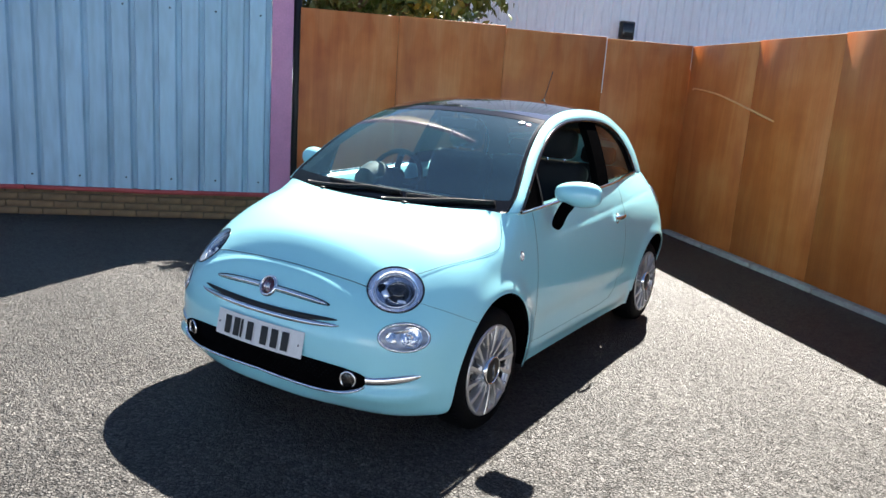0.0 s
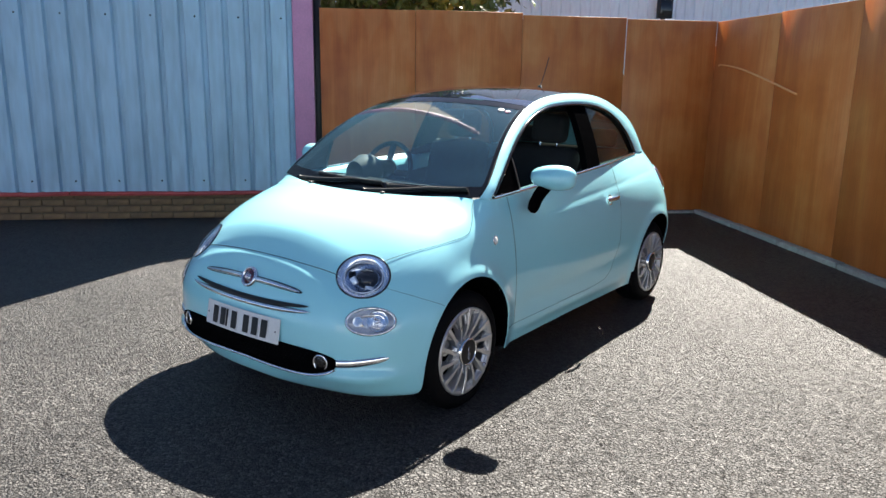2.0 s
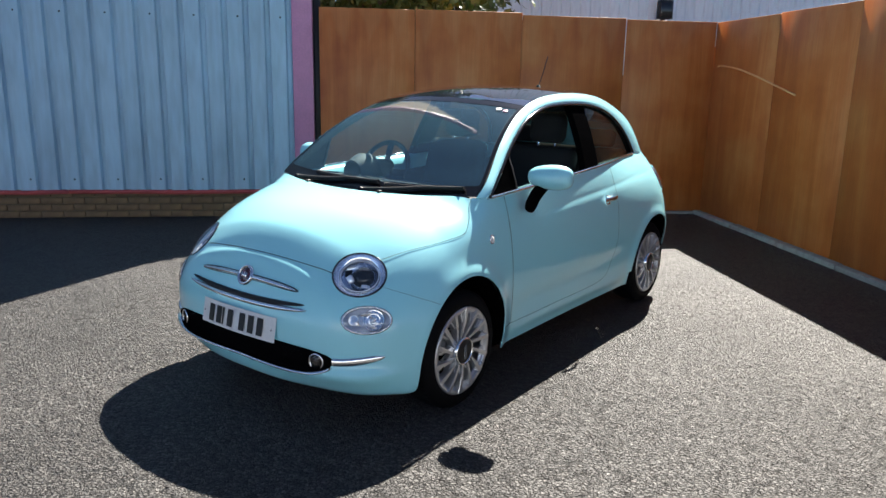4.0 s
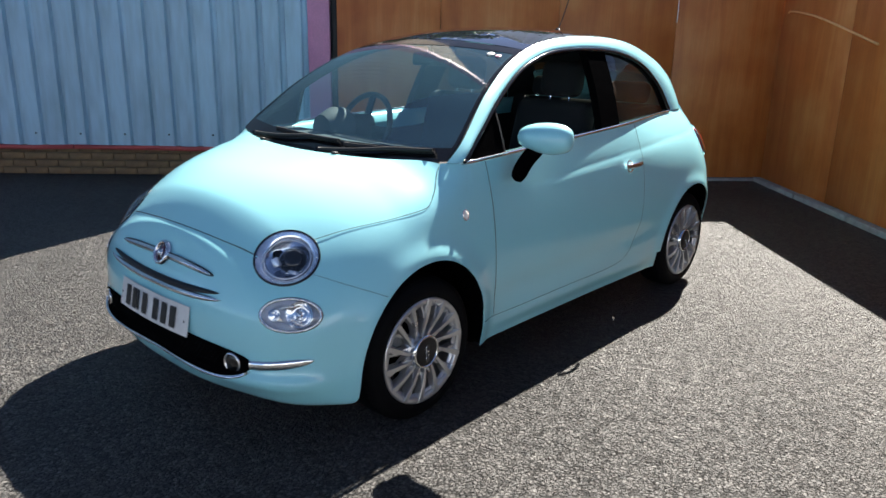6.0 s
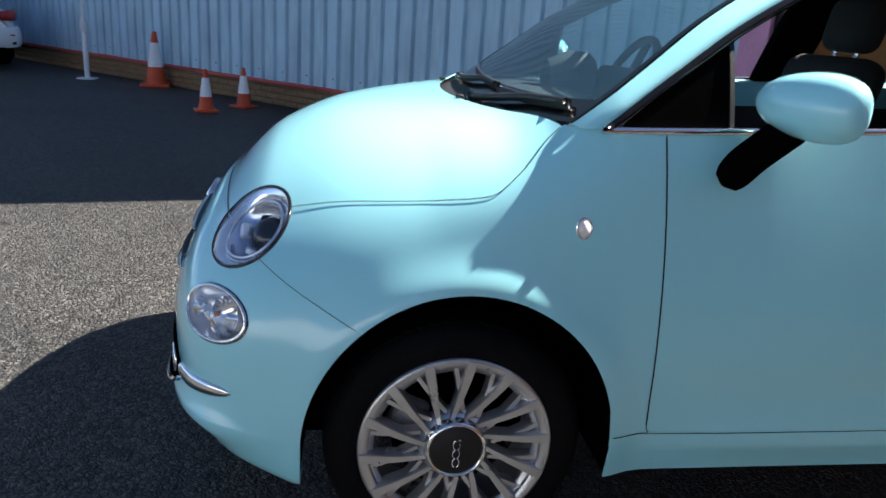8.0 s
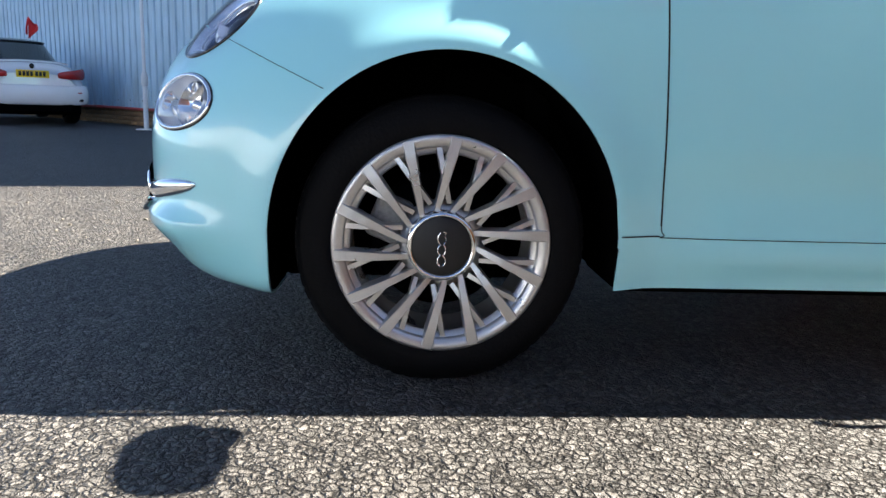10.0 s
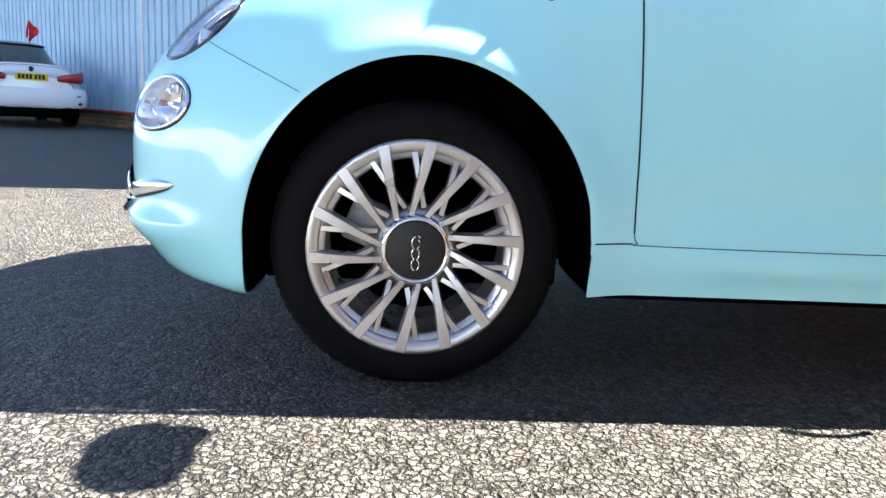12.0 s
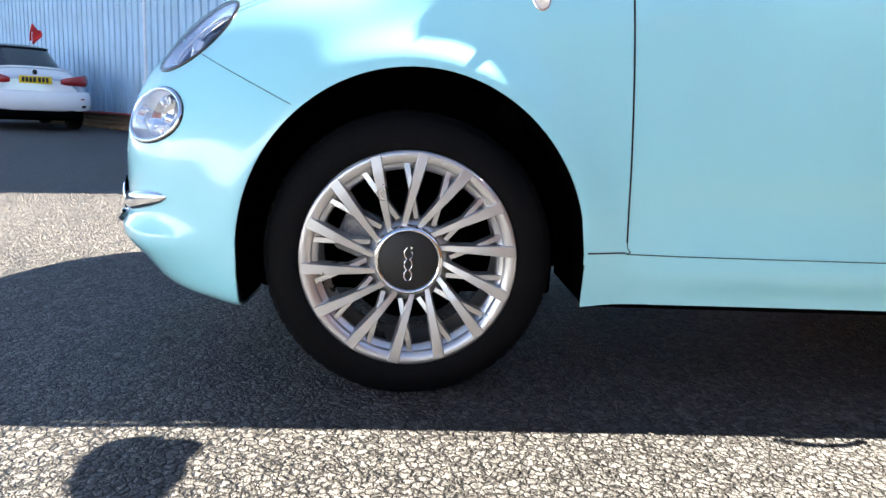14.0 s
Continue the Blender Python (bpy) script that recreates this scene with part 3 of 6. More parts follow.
@functools.lru_cache(None)
def z_split(y):
    """The shut line between bonnet and wing, and the belt behind it."""
    if y < -0.45:
        return z_wide(y) + table(y, [-0.705, -0.60, -0.53, -0.45], [0.86, 0.86, 0.75, 0.707]) * (z_top(y) - z_wide(y))
    if y > 0.195:
        return belt(y)
    return table(y, [-0.45, -0.25, -0.05, 0.04, 0.10, 0.16, 0.195], [z_wide(-0.45) + 0.707 * (z_top(-0.45) - z_wide(-0.45)), 0.797, 0.825, 0.840, 0.885, 0.950, 0.982])


@functools.lru_cache(None)
def z_low(y):
    """The lower edge: sill, bumpers and the wheel arches."""
    low = z_bottom(y)
    for yc, a, b in ((0.006, 0.341, 0.366), (AXLE, 0.335, 0.356)):
        if abs(y - yc) < a:
            low = max(low, 0.285 + b * math.sqrt(1 - ((y - yc) / a) ** 2))
    return low


@functools.lru_cache(None)
def tumblehome(y):
    return table(y, [-0.7, 0.1, 0.27, 0.5, 1.0, 1.6, 2.25, 2.87], [0.0, 0.074, 0.088, 0.084, 0.086, 0.106, 0.188, 0.22])


@functools.lru_cache(None)
def bonnet_power(y):
    """How boxy the bonnet's cross-section is."""
    return table(y, [-0.705, -0.5, -0.4, -0.1, 0.2], [2.5, 2.0, 2.12, 3.3, 6.5])


@functools.lru_cache(None)
def chin_power(y):
    return table(y, [-0.705, -0.6, -0.35], [2.6, 4.0, 16.0]) if y < 0 else table(y, [2.6, 2.87], [9.0, 2.6])


def skin_x(y, z, bonnet=True):
    w, zw = half_width(y), z_wide(y)
    if z >= zw:
        k = tumblehome(y)
        q = max(0.0, (z - 0.55) / 0.45)
        f = 1 - k * q**2.2
        if y < 0.3 and bonnet:
            m = bonnet_power(y)
            e = min(1.0, max(0.0, (z - zw) / max(1e-4, z_top(y) - zw)))
            f *= max(0.0, 1 - e**m) ** (1 / m)
    else:
        zb = z_bottom(y)
        e = min(1.0, (zw - z) / max(1e-4, zw - zb))
        f = 1 - 0.045 * e**2
        if y < -0.3 or y > 2.6:
            m = chin_power(y)
            f *= max(0.0, 1 - e**m) ** (1 / m)
    x = w * f
    # flared arch lips, the crease under the windows and the rocker fold
    for yc, a, b in ((0.006, 0.341, 0.366), (AXLE, 0.335, 0.356)):
        d = math.hypot((y - yc) / a, max(0.0, z - 0.285) / b) - 1
        if z < 0.285:
            d = abs(y - yc) / a - 1
        if d > -0.2:
            x += (0.023 * math.exp(-((d / 0.17) ** 2)) if yc < 1 else 0.013 * math.exp(-((d / 0.13) ** 2))) * min(1, w / 0.5)
    if y < -0.2 and z < 0.45:
        x += 0.020 * math.exp(-(((z - 0.292) / 0.034) ** 2)) * min(1.0, max(0.0, -0.36 - y) / 0.16) * min(1, w / 0.5)
    if 0.1 < y < 2.6:
        d = (0.836 + 0.050 * (y - 0.577) - z) / 0.045
        fade = min(1, max(0, y - 0.42) / 0.35) * min(1, (2.6 - y) / 0.4)
        x += 0.0034 * fade * (d * math.exp(1 - d) if d > 0 else -0.25 * math.exp(-((d / 0.3) ** 2)) * abs(d) / 0.2)
    if 0.36 < y < 1.95:
        x += min(1, (y - 0.36) / 0.25) * min(1, (1.95 - y) / 0.2) * 0.010 * math.exp(-(((z - 0.27) / 0.035) ** 2)) - min(1, (y - 0.36) / 0.25) * min(1, (1.95 - y) / 0.2) * 0.010 * math.exp(-(((z - 0.40 - 0.05 * max(0, y - 1.0)) / 0.05) ** 2))
    return x


def lean(y, z):
    """The tail leans forward above the bumper."""
    if y > 2.2 and z > 0.55:
        return y - 0.19 * ((z - 0.55) / 0.5) ** 1.6 * ((y - 2.2) / 0.67) ** 2
    return y


def section(y, z0, z1, n, close):
    """Points of the skin at y from height z0 to z1, evenly spaced along it."""
    t = np.linspace(0, 1, 160)
    if z0 <= z_bottom(y) + 1e-6:
        z0 = z0 + 0.03 * (z_wide(y) - z0)
    t = 1 - (1 - t) ** 2.2 if close else t
    zs = z0 + (z1 - z0) * t
    p = np.array([(skin_x(y, z), z) for z in zs])
    if close:
        p[-1, 0] = 0.0
    s = np.concatenate([[0], np.cumsum(np.hypot(*np.diff(p, axis=0).T))])
    u = np.linspace(0, s[-1], n)
    x, z = np.interp(u, s, p[:, 0]), np.interp(u, s, p[:, 1])
    return np.stack([x, [lean(y, q) for q in z], z], -1)


def stations():
    ys = list(NOSE + 0.000003 + 0.20 * np.linspace(0, 1, 32) ** 2.6)
    ys += [-0.5232, -0.522] + list(np.arange(-0.495, -0.345, 0.012))
    for yc in (0.0, AXLE):
        ys += list(yc + 0.3347 * np.sin(np.linspace(-1, 1, 45) * np.pi / 2))
        ys += [yc - 0.335, yc + 0.335]
    ys += [0.347, 0.3467] + list(np.arange(0.02, 0.20, 0.008))
    ys += list(np.arange(0.35, AXLE - 0.345, 0.022)) + [0.45, 1.70]
    ys += list(TAIL - 0.0004 - 0.22 * np.linspace(0, 1, 22) ** 2)
    return sorted(set(round(float(y), 6) for y in ys))


YS = stations()
N_LOW, N_MID, N_UP = 12, 18, 34
ROWS_SIDE = N_LOW + N_MID + N_UP + 1


def side_section(y):
    """Rows of the side skin at y: sill to axle height, to mid height, to the shut line."""
    zb, zw, zs, low = z_bottom(y), z_wide(y), z_split(y), z_low(y)
    brk = zb + min(0.5, max(0.2, (0.285 - zb) / max(1e-4, zw - zb))) * (zw - zb)
    mid = zw + 0.6 * (zs - zw)
    in_arch = low > zb + 1e-6
    brk = low if in_arch else brk
    zs_row = [brk + (zb + 0.0002 * (zw - zb) - brk) * (1 - (j / N_LOW) ** 2.6) if not in_arch else low for j in range(N_LOW)]
    zs_row += list(np.linspace(brk, mid, N_MID + 1))[:-1] + list(np.linspace(mid, zs, N_UP + 1))
    rows = [(skin_x(y, z), lean(y, z), z) for z in zs_row]
    if y < -0.5:
        rows[0] = (0.0, y, zs_row[0])
    return rows


side_pts = np.array([side_section(y) for y in YS])
NOSE_YS = [y for y in YS if y <= -0.5232]
HOOD_YS = list(np.linspace(-0.522, 0.0, 44)) + list(np.linspace(0.006, 0.192, 32))


def mirror_grid(pts, share_top):
    """Both halves of a grid of sections: left side as given, right side mirrored, joined over the top where it closes."""
    m = pts[:, ::-1].copy()
    m[..., 0] *= -1
    return np.concatenate([pts, m[:, 1:]], 1) if share_top else m[:, ::-1]


car = empty("city_car", pose(0, 0, 0), "mint green small hatchback parked on the asphalt, sunroof glass dark", "car")


def panel_bm(side_sign):
    pts = side_pts.copy()
    pts[..., 0] *= side_sign
    bm = bmesh.new()
    vs = [bm.verts.new(p) for p in pts.reshape(-1, 3)]
    for k, f in enumerate(grid_faces(len(YS), ROWS_SIDE, flip=side_sign < 0)):
        i = k // (ROWS_SIDE - 1)
        inside = z_low(YS[i]) > z_bottom(YS[i]) + 1e-6 or z_low(YS[i + 1]) > z_bottom(YS[i + 1]) + 1e-6
        if inside and k % (ROWS_SIDE - 1) < N_LOW:
            continue
        try:
            bm.faces.new([vs[i] for i in f])
        except ValueError:
            pass
    bmesh.ops.remove_doubles(bm, verts=bm.verts[:], dist=0.0004)
    bmesh.ops.dissolve_degenerate(bm, dist=0.0002, edges=bm.edges[:])
    cuts = [((0, 0.436, 0.31), (0, 1, 0.055)), ((0, 1.70, 0), (0, 1, 0)), ((0, 0, 0.305), (0, 0, 1)), ((0, -0.444, 0.672), (0, 0.414, 0.910))]
    for co, no in cuts:
        bmesh.ops.bisect_plane(bm, geom=bm.verts[:] + bm.edges[:] + bm.faces[:], plane_co=co, plane_no=no, dist=0.0001)
    return bm


def which(c):
    if 0.436 < c.y + 0.055 * (c.z - 0.31) and c.y < 1.70 and c.z > 0.305:
        return "door"
    if c.y < -0.2 and 0.414 * (c.y + 0.444) + 0.910 * (c.z - 0.672) < 0:
        return "front_bumper"
    if c.y > 2.62 and c.z < 0.62:
        return "rear_bumper"
    return "wing" if c.y < 0.45 else "rear_quarter"


# openings for the head lamps: centre, radii
LAMPS = {"head": ((0.556, 0.713), 0.119, 0.107), "low": ((0.662, 0.542), 0.108, 0.059)}
panels = {}
for sgn in (1, -1):
    bm = panel_bm(sgn)
    bm.normal_update()
    for kind in ("door", "front_bumper", "rear_bumper", "wing", "rear_quarter"):
        b2 = bm.copy()
        kill = [f for f in b2.faces if which(f.calc_center_median()) != kind]
        bmesh.ops.delete(b2, geom=kill, context="FACES")
        panels.setdefault(kind, []).append(b2)
    bm.free()


def thick(ob, t=0.004):
    bm = bmesh.new()
    bm.from_mesh(ob.data)
    for e in bm.edges:
        if e.is_boundary:
            e.smooth = False
    bm.to_mesh(ob.data)
    bm.free()
    mod = ob.modifiers.new("thickness", "SOLIDIFY")
    mod.thickness, mod.offset = t, -1
    return ob


def panel_object(name, bm, label=""):
    for f in bm.faces:
        f.smooth = True
    return thick(obj(name, bm, M_PAINT, car, label), 0.004)


from mathutils.bvhtree import BVHTree

# one surface of the whole skin, to lay trim and lamps on
full = bmesh.new()
for kind in panels:
    for b2 in panels[kind]:
        tmp = bpy.data.meshes.new("skin")
        b2.to_mesh(tmp)
        full.from_mesh(tmp)
        bpy.data.meshes.remove(tmp)
def skin_z(y, x):
    """Height of the bonnet skin at x, y."""
    lo, hi = z_wide(y), z_top(y)
    for _ in range(18):
        mid = (lo + hi) / 2
        lo, hi = (mid, hi) if skin_x(y, mid) > x else (lo, mid)
    return (lo + hi) / 2


def bonnet_edge(x):
    return 0.192 - 0.165 * max(0.0, 1 - (x / 0.69) ** 2)


def swept_back(pts):
    """Pulls the rear of the bonnet forward in the middle, along its own surface."""
    for row in pts:
        for q in row:
            t = min(1.0, max(0.0, (q[1] + 0.25) / 0.442))
            side = max(0.0, 1 - (abs(q[0]) / max(1e-4, skin_x(q[1], z_split(q[1])))) ** 2)
            y = q[1] - 0.165 * side * t * t * (3 - 2 * t)
            if y < q[1] - 1e-5:
                q[2] = skin_z(y, q[0])
                q[1] = y
    return pts


def nose_bow(x, y):
    """The front edge of the bonnet runs further ahead in the middle."""
    edge = skin_x(y, z_split(y))
    return y - 0.052 * max(0.0, 1 - (x / max(1e-4, edge)) ** 2) * math.exp(-(((y + 0.524) / 0.065) ** 2))


def bowed(pts):
    for row in pts:
        for q in row:
            y = nose_bow(q[0], q[1]) if q[1] > -0.69 else q[1]
            if y < q[1] - 1e-5:
                q[2], q[1] = skin_z(y, q[0]), y
    return pts


nose_pts = mirror_grid(bowed(np.array([section(y, z_split(y), z_top(y), 26, True) for y in NOSE_YS])), True)
hood_pts = mirror_grid(bowed(swept_back(np.array([section(y, z_split(y), z_top(y), 46, True) for y in HOOD_YS]))), True)
nose_me = grid_mesh("nose_panel", nose_pts)
hood_me = grid_mesh("bonnet", hood_pts)
full.from_mesh(nose_me)
full.from_mesh(hood_me)
SKIN = BVHTree.FromBMesh(full)
full.free()


def from_front(x, z, out=0.0, sx=None):
    """The point of the skin met from ahead at x, z, moved out along its normal."""
    p, n, _, _ = SKIN.ray_cast(Vector((x, -3, z)), Vector((0, 1, 0)))
    if p is None:
        p, n, _, _ = SKIN.find_nearest(Vector((x, -0.5, z)))
    n = n if n.y < 0 else -n
    return p + n * out, n


def from_side(y, z, out=0.0, sgn=1):
    p, n, _, _ = SKIN.ray_cast(Vector((3 * sgn, y, z)), Vector((-sgn, 0, 0)))
    if p is None:
        p, n, _, _ = SKIN.find_nearest(Vector((0.8 * sgn, y, z)))
    n = n if n.x * sgn > 0 else -n
    return p + n * out, n


def from_above(x, y, out=0.0):
    p, n, _, _ = SKIN.ray_cast(Vector((x, y, 3)), Vector((0, 0, -1)))
    if p is None:
        p, n, _, _ = SKIN.find_nearest(Vector((x, y, 0.9)))
    n = n if n.z > 0 else -n
    return p + n * out, n


@functools.lru_cache(None)
def lamp_frame(kind, sgn):
    """Place and axes of a lamp on the front corner: it looks ahead and outwards."""
    (x, z), a, b = LAMPS[kind]
    p, n = from_front(x * sgn, z)
    q = Vector((0, 0, 0))
    for dx, dz in ((0.05, 0), (-0.05, 0), (0, 0.05), (0, -0.05)):
        q += from_front(x * sgn + dx * 0.8, z + dz)[1]
    n = q.normalized()
    u = Vector((0, 0, 1)).cross(n).normalized()
    v = n.cross(u)
    return p, n, u, v, a, b


def on_skin(p, n, out=0.0):
    hit, m, _, _ = SKIN.ray_cast(p + n * 0.25, -n)
    if hit is None:
        hit, m, _, _ = SKIN.find_nearest(p)
    m = m if m.dot(n) > 0 else -m
    return hit + m * out


def open_lamp(bm, lk):
    """Cuts a lamp's oval out of a panel and draws the rim of the hole onto the oval."""
    dead, rim = [], []
    for f in bm.faces:
        c = f.calc_center_median()
        p, n, u, v, a, b = lamp_frame(lk, 1 if c.x > 0 else -1)
        d = c - p
        if (d.dot(u) / a) ** 2 + (d.dot(v) / b) ** 2 < 1 and abs(d.dot(n)) < 0.2:
            dead.append(f)
            rim += [(w, p, n, u, v, a, b) for w in f.verts]
    bmesh.ops.delete(bm, geom=dead, context="FACES")
    for w, p, n, u, v, a, b in rim:
        if w.is_valid:
            d = w.co - p
            du, dv = d.dot(u), d.dot(v)
            r = math.hypot(du / a, dv / b)
            if r > 0.5:
                w.co = on_skin(p + u * du / r + v * dv / r, n)


for kind in panels:
    for b2 in panels[kind]:
        if kind in ("front_bumper", "wing"):
            for lk in LAMPS:
                open_lamp(b2, lk)
        if kind != "front_bumper":
            panel_object(kind, b2)


def cut_lamps(me):
    bm = bmesh.new()
    bm.from_mesh(me)
    open_lamp(bm, "head")
    bm.to_mesh(me)
    bm.free()
    return me


shell = bmesh.new()
shell.from_mesh(cut_lamps(nose_me))
for b2 in panels["front_bumper"]:
    tmp = bpy.data.meshes.new("half")
    b2.to_mesh(tmp)
    b2.free()
    shell.from_mesh(tmp)
    bpy.data.meshes.remove(tmp)
bmesh.ops.remove_doubles(shell, verts=shell.verts[:], dist=0.0012)
bmesh.ops.recalc_face_normals(shell, faces=shell.faces[:])
panel_object("front_bumper", shell, "mint front bumper and nose")
thick(obj("bonnet", cut_lamps(hood_me), M_PAINT, car, "mint painted bonnet, bright in the sun"), 0.004)


# ---- shut lines ----
def seam(points, width=0.0045, name="shut_line"):
    """A thin dark ribbon lying on the skin: points are (place, normal)."""
    ps, k = [], len(points)
    c = np.array([p for p, _ in points])
    t = np.gradient(c, axis=0)
    for i, (p, n) in enumerate(points):
        side = n.cross(Vector(t[i])).normalized()
        ps.append([p + n * 0.0015 - side * width / 2, p + n * 0.0022, p + n * 0.0015 + side * width / 2])
    return obj(name, grid_mesh(name, ps), M_GAP, car)


for sgn in (1, -1):
    seam([from_side(0.436 - 0.055 * (z - 0.31), z, 0, sgn) for z in np.linspace(0.33, 0.975, 40)], 0.0035)
    seam([from_side(y, z, 0, sgn) for y, z in spline([(0.434, 0.34), (0.443, 0.312), (0.49, 0.305), (1.0, 0.305), (1.45, 0.31), (1.60, 0.36), (1.68, 0.50), (1.70, 0.70), (1.70, 1.03)], 90)], 0.0018)
    seam([(Vector((skin_x(y, z_split(y)) * sgn, y, z_split(y))), from_side(y, z_split(y) - 0.006, 0, sgn)[1]) for y in np.linspace(-0.372, 0.188, 60)], 0.0022)
    seam([from_side(y, 0.309, 0, sgn) for y in np.linspace(0.352, 0.434, 10)], 0.003)
    seam([from_side(y, 0.672 - (y + 0.444) * 0.455, 0, sgn) for y in np.linspace(-0.44, -0.225, 24)], 0.0012)
front_line = []
for x in np.linspace(-0.462, 0.462, 70):
    y = nose_bow(x, -0.524)
    q = Vector((x, y, skin_z(y, abs(x))))
    nn = SKIN.find_nearest(q)[1]
    front_line.append((q, nn if nn.z > 0 else -nn))
seam(front_line, 0.0035)


# ---- lamps ----
def conform_disc(p, n, u, v, a, b, out, dome, rings=8, n_a=40):
    pts = []
    for i in range(rings + 1):
        r = i / rings
        row = []
        for j in range(n_a):
            t = 2 * math.pi * j / n_a
            q = p + u * (a * r * math.cos(t)) + v * (b * r * math.sin(t))
            row.append(on_skin(q, n, out * (1 - r**8) if out < -0.02 else out) + n * dome * (1 - r * r))
        pts.append(row)
    return np.array(pts)


def ring_on_skin(p, n, u, v, a, b, width, out, n_a=56):
    path = [on_skin(p + u * (a * math.cos(t)) + v * (b * math.sin(t)), n, out) for t in np.linspace(0, 2 * math.pi, n_a, endpoint=False)]
    return tube("ring", path, width, 8, closed=True)


def on_lamp(me, p, n, u, v, du, dv, dn):
    """Sets a mesh built along z into a lamp's own axes."""
    return moved(me, Matrix.Translation(p + u * du + v * dv + n * dn) @ Matrix((u, v, n)).transposed().to_4x4())


for sgn in (1, -1):
    p, n, u, v, a, b = lamp_frame("head", sgn)
    ax = (p, n, u, v)
    lamp = obj("headlight", grid_mesh("headlight", conform_disc(p, n, u, v, a * 0.98, b * 0.98, -0.060, -0.018), closed_v=True), M_LAMP_DARK, car, "round headlight with a dark bowl behind clear glass")
    obj("projector", on_lamp(lathe("projector", [(0.048, -0.01), (0.047, 0.008), (0.040, 0.024), (0.027, 0.036), (0.012, 0.041), (0.0, 0.042)], 36, "z"), *ax, 0.012, 0.010, -0.062), M_GLOSS_BLACK, lamp, "dark glossy projector lens")
    obj("projector_ring", on_lamp(lathe("projector_ring", [(0.047, 0.0), (0.049, 0.012), (0.053, 0.012), (0.056, 0.0)], 40, "z"), *ax, 0.012, 0.010, -0.060), M_CHROME, lamp)
    for du, dv, wu, wv2, turn in ((-0.040, -0.012, 0.026, 0.034, 24), (0.030, -0.046, 0.034, 0.014, -18)):
        block = moved(bm_mesh("reflector", box_bm((-wu / 2, -wv2 / 2, -0.012), (wu / 2, wv2 / 2, 0.012), 0.004)), Euler((0.35, -0.4 * sgn, radians(turn))).to_matrix().to_4x4())
        obj("reflector", on_lamp(block, *ax, du * sgn, dv, -0.030), M_LAMP_IN, lamp, "bright reflector block")
    obj("light_line", ring_on_skin(p, n, u, v, a * 0.73, b * 0.73, 0.0030, -0.016), M_LAMP_IN, lamp)
    band = []
    for t in np.linspace(0, 2 * math.pi, 64, endpoint=False):
        c, q = math.cos(t), math.sin(t)
        band.append([on_skin(p + u * (a * r * c) + v * (b * r * q), n, o) for r, o in ((0.735, -0.026), (0.80, -0.015), (0.88, -0.008), (0.97, -0.002))])
    obj("bezel", grid_mesh("bezel", band, closed_u=True), M_BEZEL, lamp, "broad chrome inner ring")
    obj("lens", grid_mesh("lens", conform_disc(p, n, u, v, a * 0.985, b * 0.985, 0.003, 0.012), closed_v=True), M_GLASS_CLEAR, lamp, "clear domed lens")
    obj("seal", ring_on_skin(p, n, u, v, a * 1.0, b * 1.0, 0.0042, 0.0), M_GLOSS_BLACK, lamp, "black rubber seal")
    p, n, u, v, a, b = lamp_frame("low", sgn)
    ax = (p, n, u, v)
    lamp = obj("running_light", grid_mesh("running_light", conform_disc(p, n, u, v, a * 0.97, b * 0.97, -0.035, -0.012), closed_v=True), M_LAMP_IN, car, "oval lower lamp behind clear glass")
    obj("bulb_cup", on_lamp(lathe("bulb_cup", [(0.046, 0.03), (0.040, 0.01), (0.028, 0.0), (0.012, 0.004), (0.010, 0.022), (0.0, 0.024)], 28, "z"), *ax, 0.03 * sgn, 0, -0.04), M_CHROME, lamp)
    obj("side_reflector", on_lamp(lathe("side_reflector", [(0.022, 0.03), (0.018, 0.01), (0.0, 0.0)], 20, "z"), *ax, -0.055 * sgn, 0, -0.035), M_CHROME, lamp)
    for du, dv, wu, wv2, turn in ((-0.012, 0.024, 0.060, 0.016, 8), (0.020, -0.028, 0.046, 0.014, -14), (-0.040, -0.018, 0.022, 0.026, 30)):
        facet = moved(bm_mesh("facet", box_bm((-wu / 2, -wv2 / 2, -0.006), (wu / 2, wv2 / 2, 0.006), 0.003)), Euler((0.5, -0.3 * sgn, radians(turn * sgn))).to_matrix().to_4x4())
        obj("facet", on_lamp(facet, *ax, du * sgn, dv, -0.022), M_CHROME, lamp)
    obj("lens", grid_mesh("lens", conform_disc(p, n, u, v, a * 0.98, b * 0.98, 0.002, 0.010), closed_v=True), M_GLASS_CLEAR, lamp, "clear domed lens")
    obj("trim_ring", ring_on_skin(p, n, u, v, a * 0.965, b * 0.95, 0.0045, 0.001), M_CHROME, lamp, "chrome ring")
    obj("seal", ring_on_skin(p, n, u, v, a * 1.01, b * 1.015, 0.0024, 0.0005), M_GLOSS_BLACK, lamp, "black rubber seal")


# ---- front trim: grille, plate, strips, emblem, fog lamps ----
def front_patch(name, outline, material, parent, out, label="", rows=10, cols=60):
    """A patch on the nose between a lower and an upper line: outline(u) gives (x, z_low, z_high)."""
    pts = []
    for i in range(cols + 1):
        x, zl, zh = outline(i / cols)
        pts.append([from_front(x, zl + (zh - zl) * j / rows, out)[0] for j in range(rows + 1)])
    ob = obj(name, grid_mesh(name, pts, flip=True), material, parent, label)
    return thick(ob, 0.006)


def grille_line(u):
    x = -0.555 + 1.11 * u
    e = abs(x) / 0.555
    mid = 0.346 + 0.006 * e**2
    h = 0.062 * max(0.0, 1 - e**6) ** 0.5
    return x, mid - h, mid + h * (0.95 - 0.15 * e)


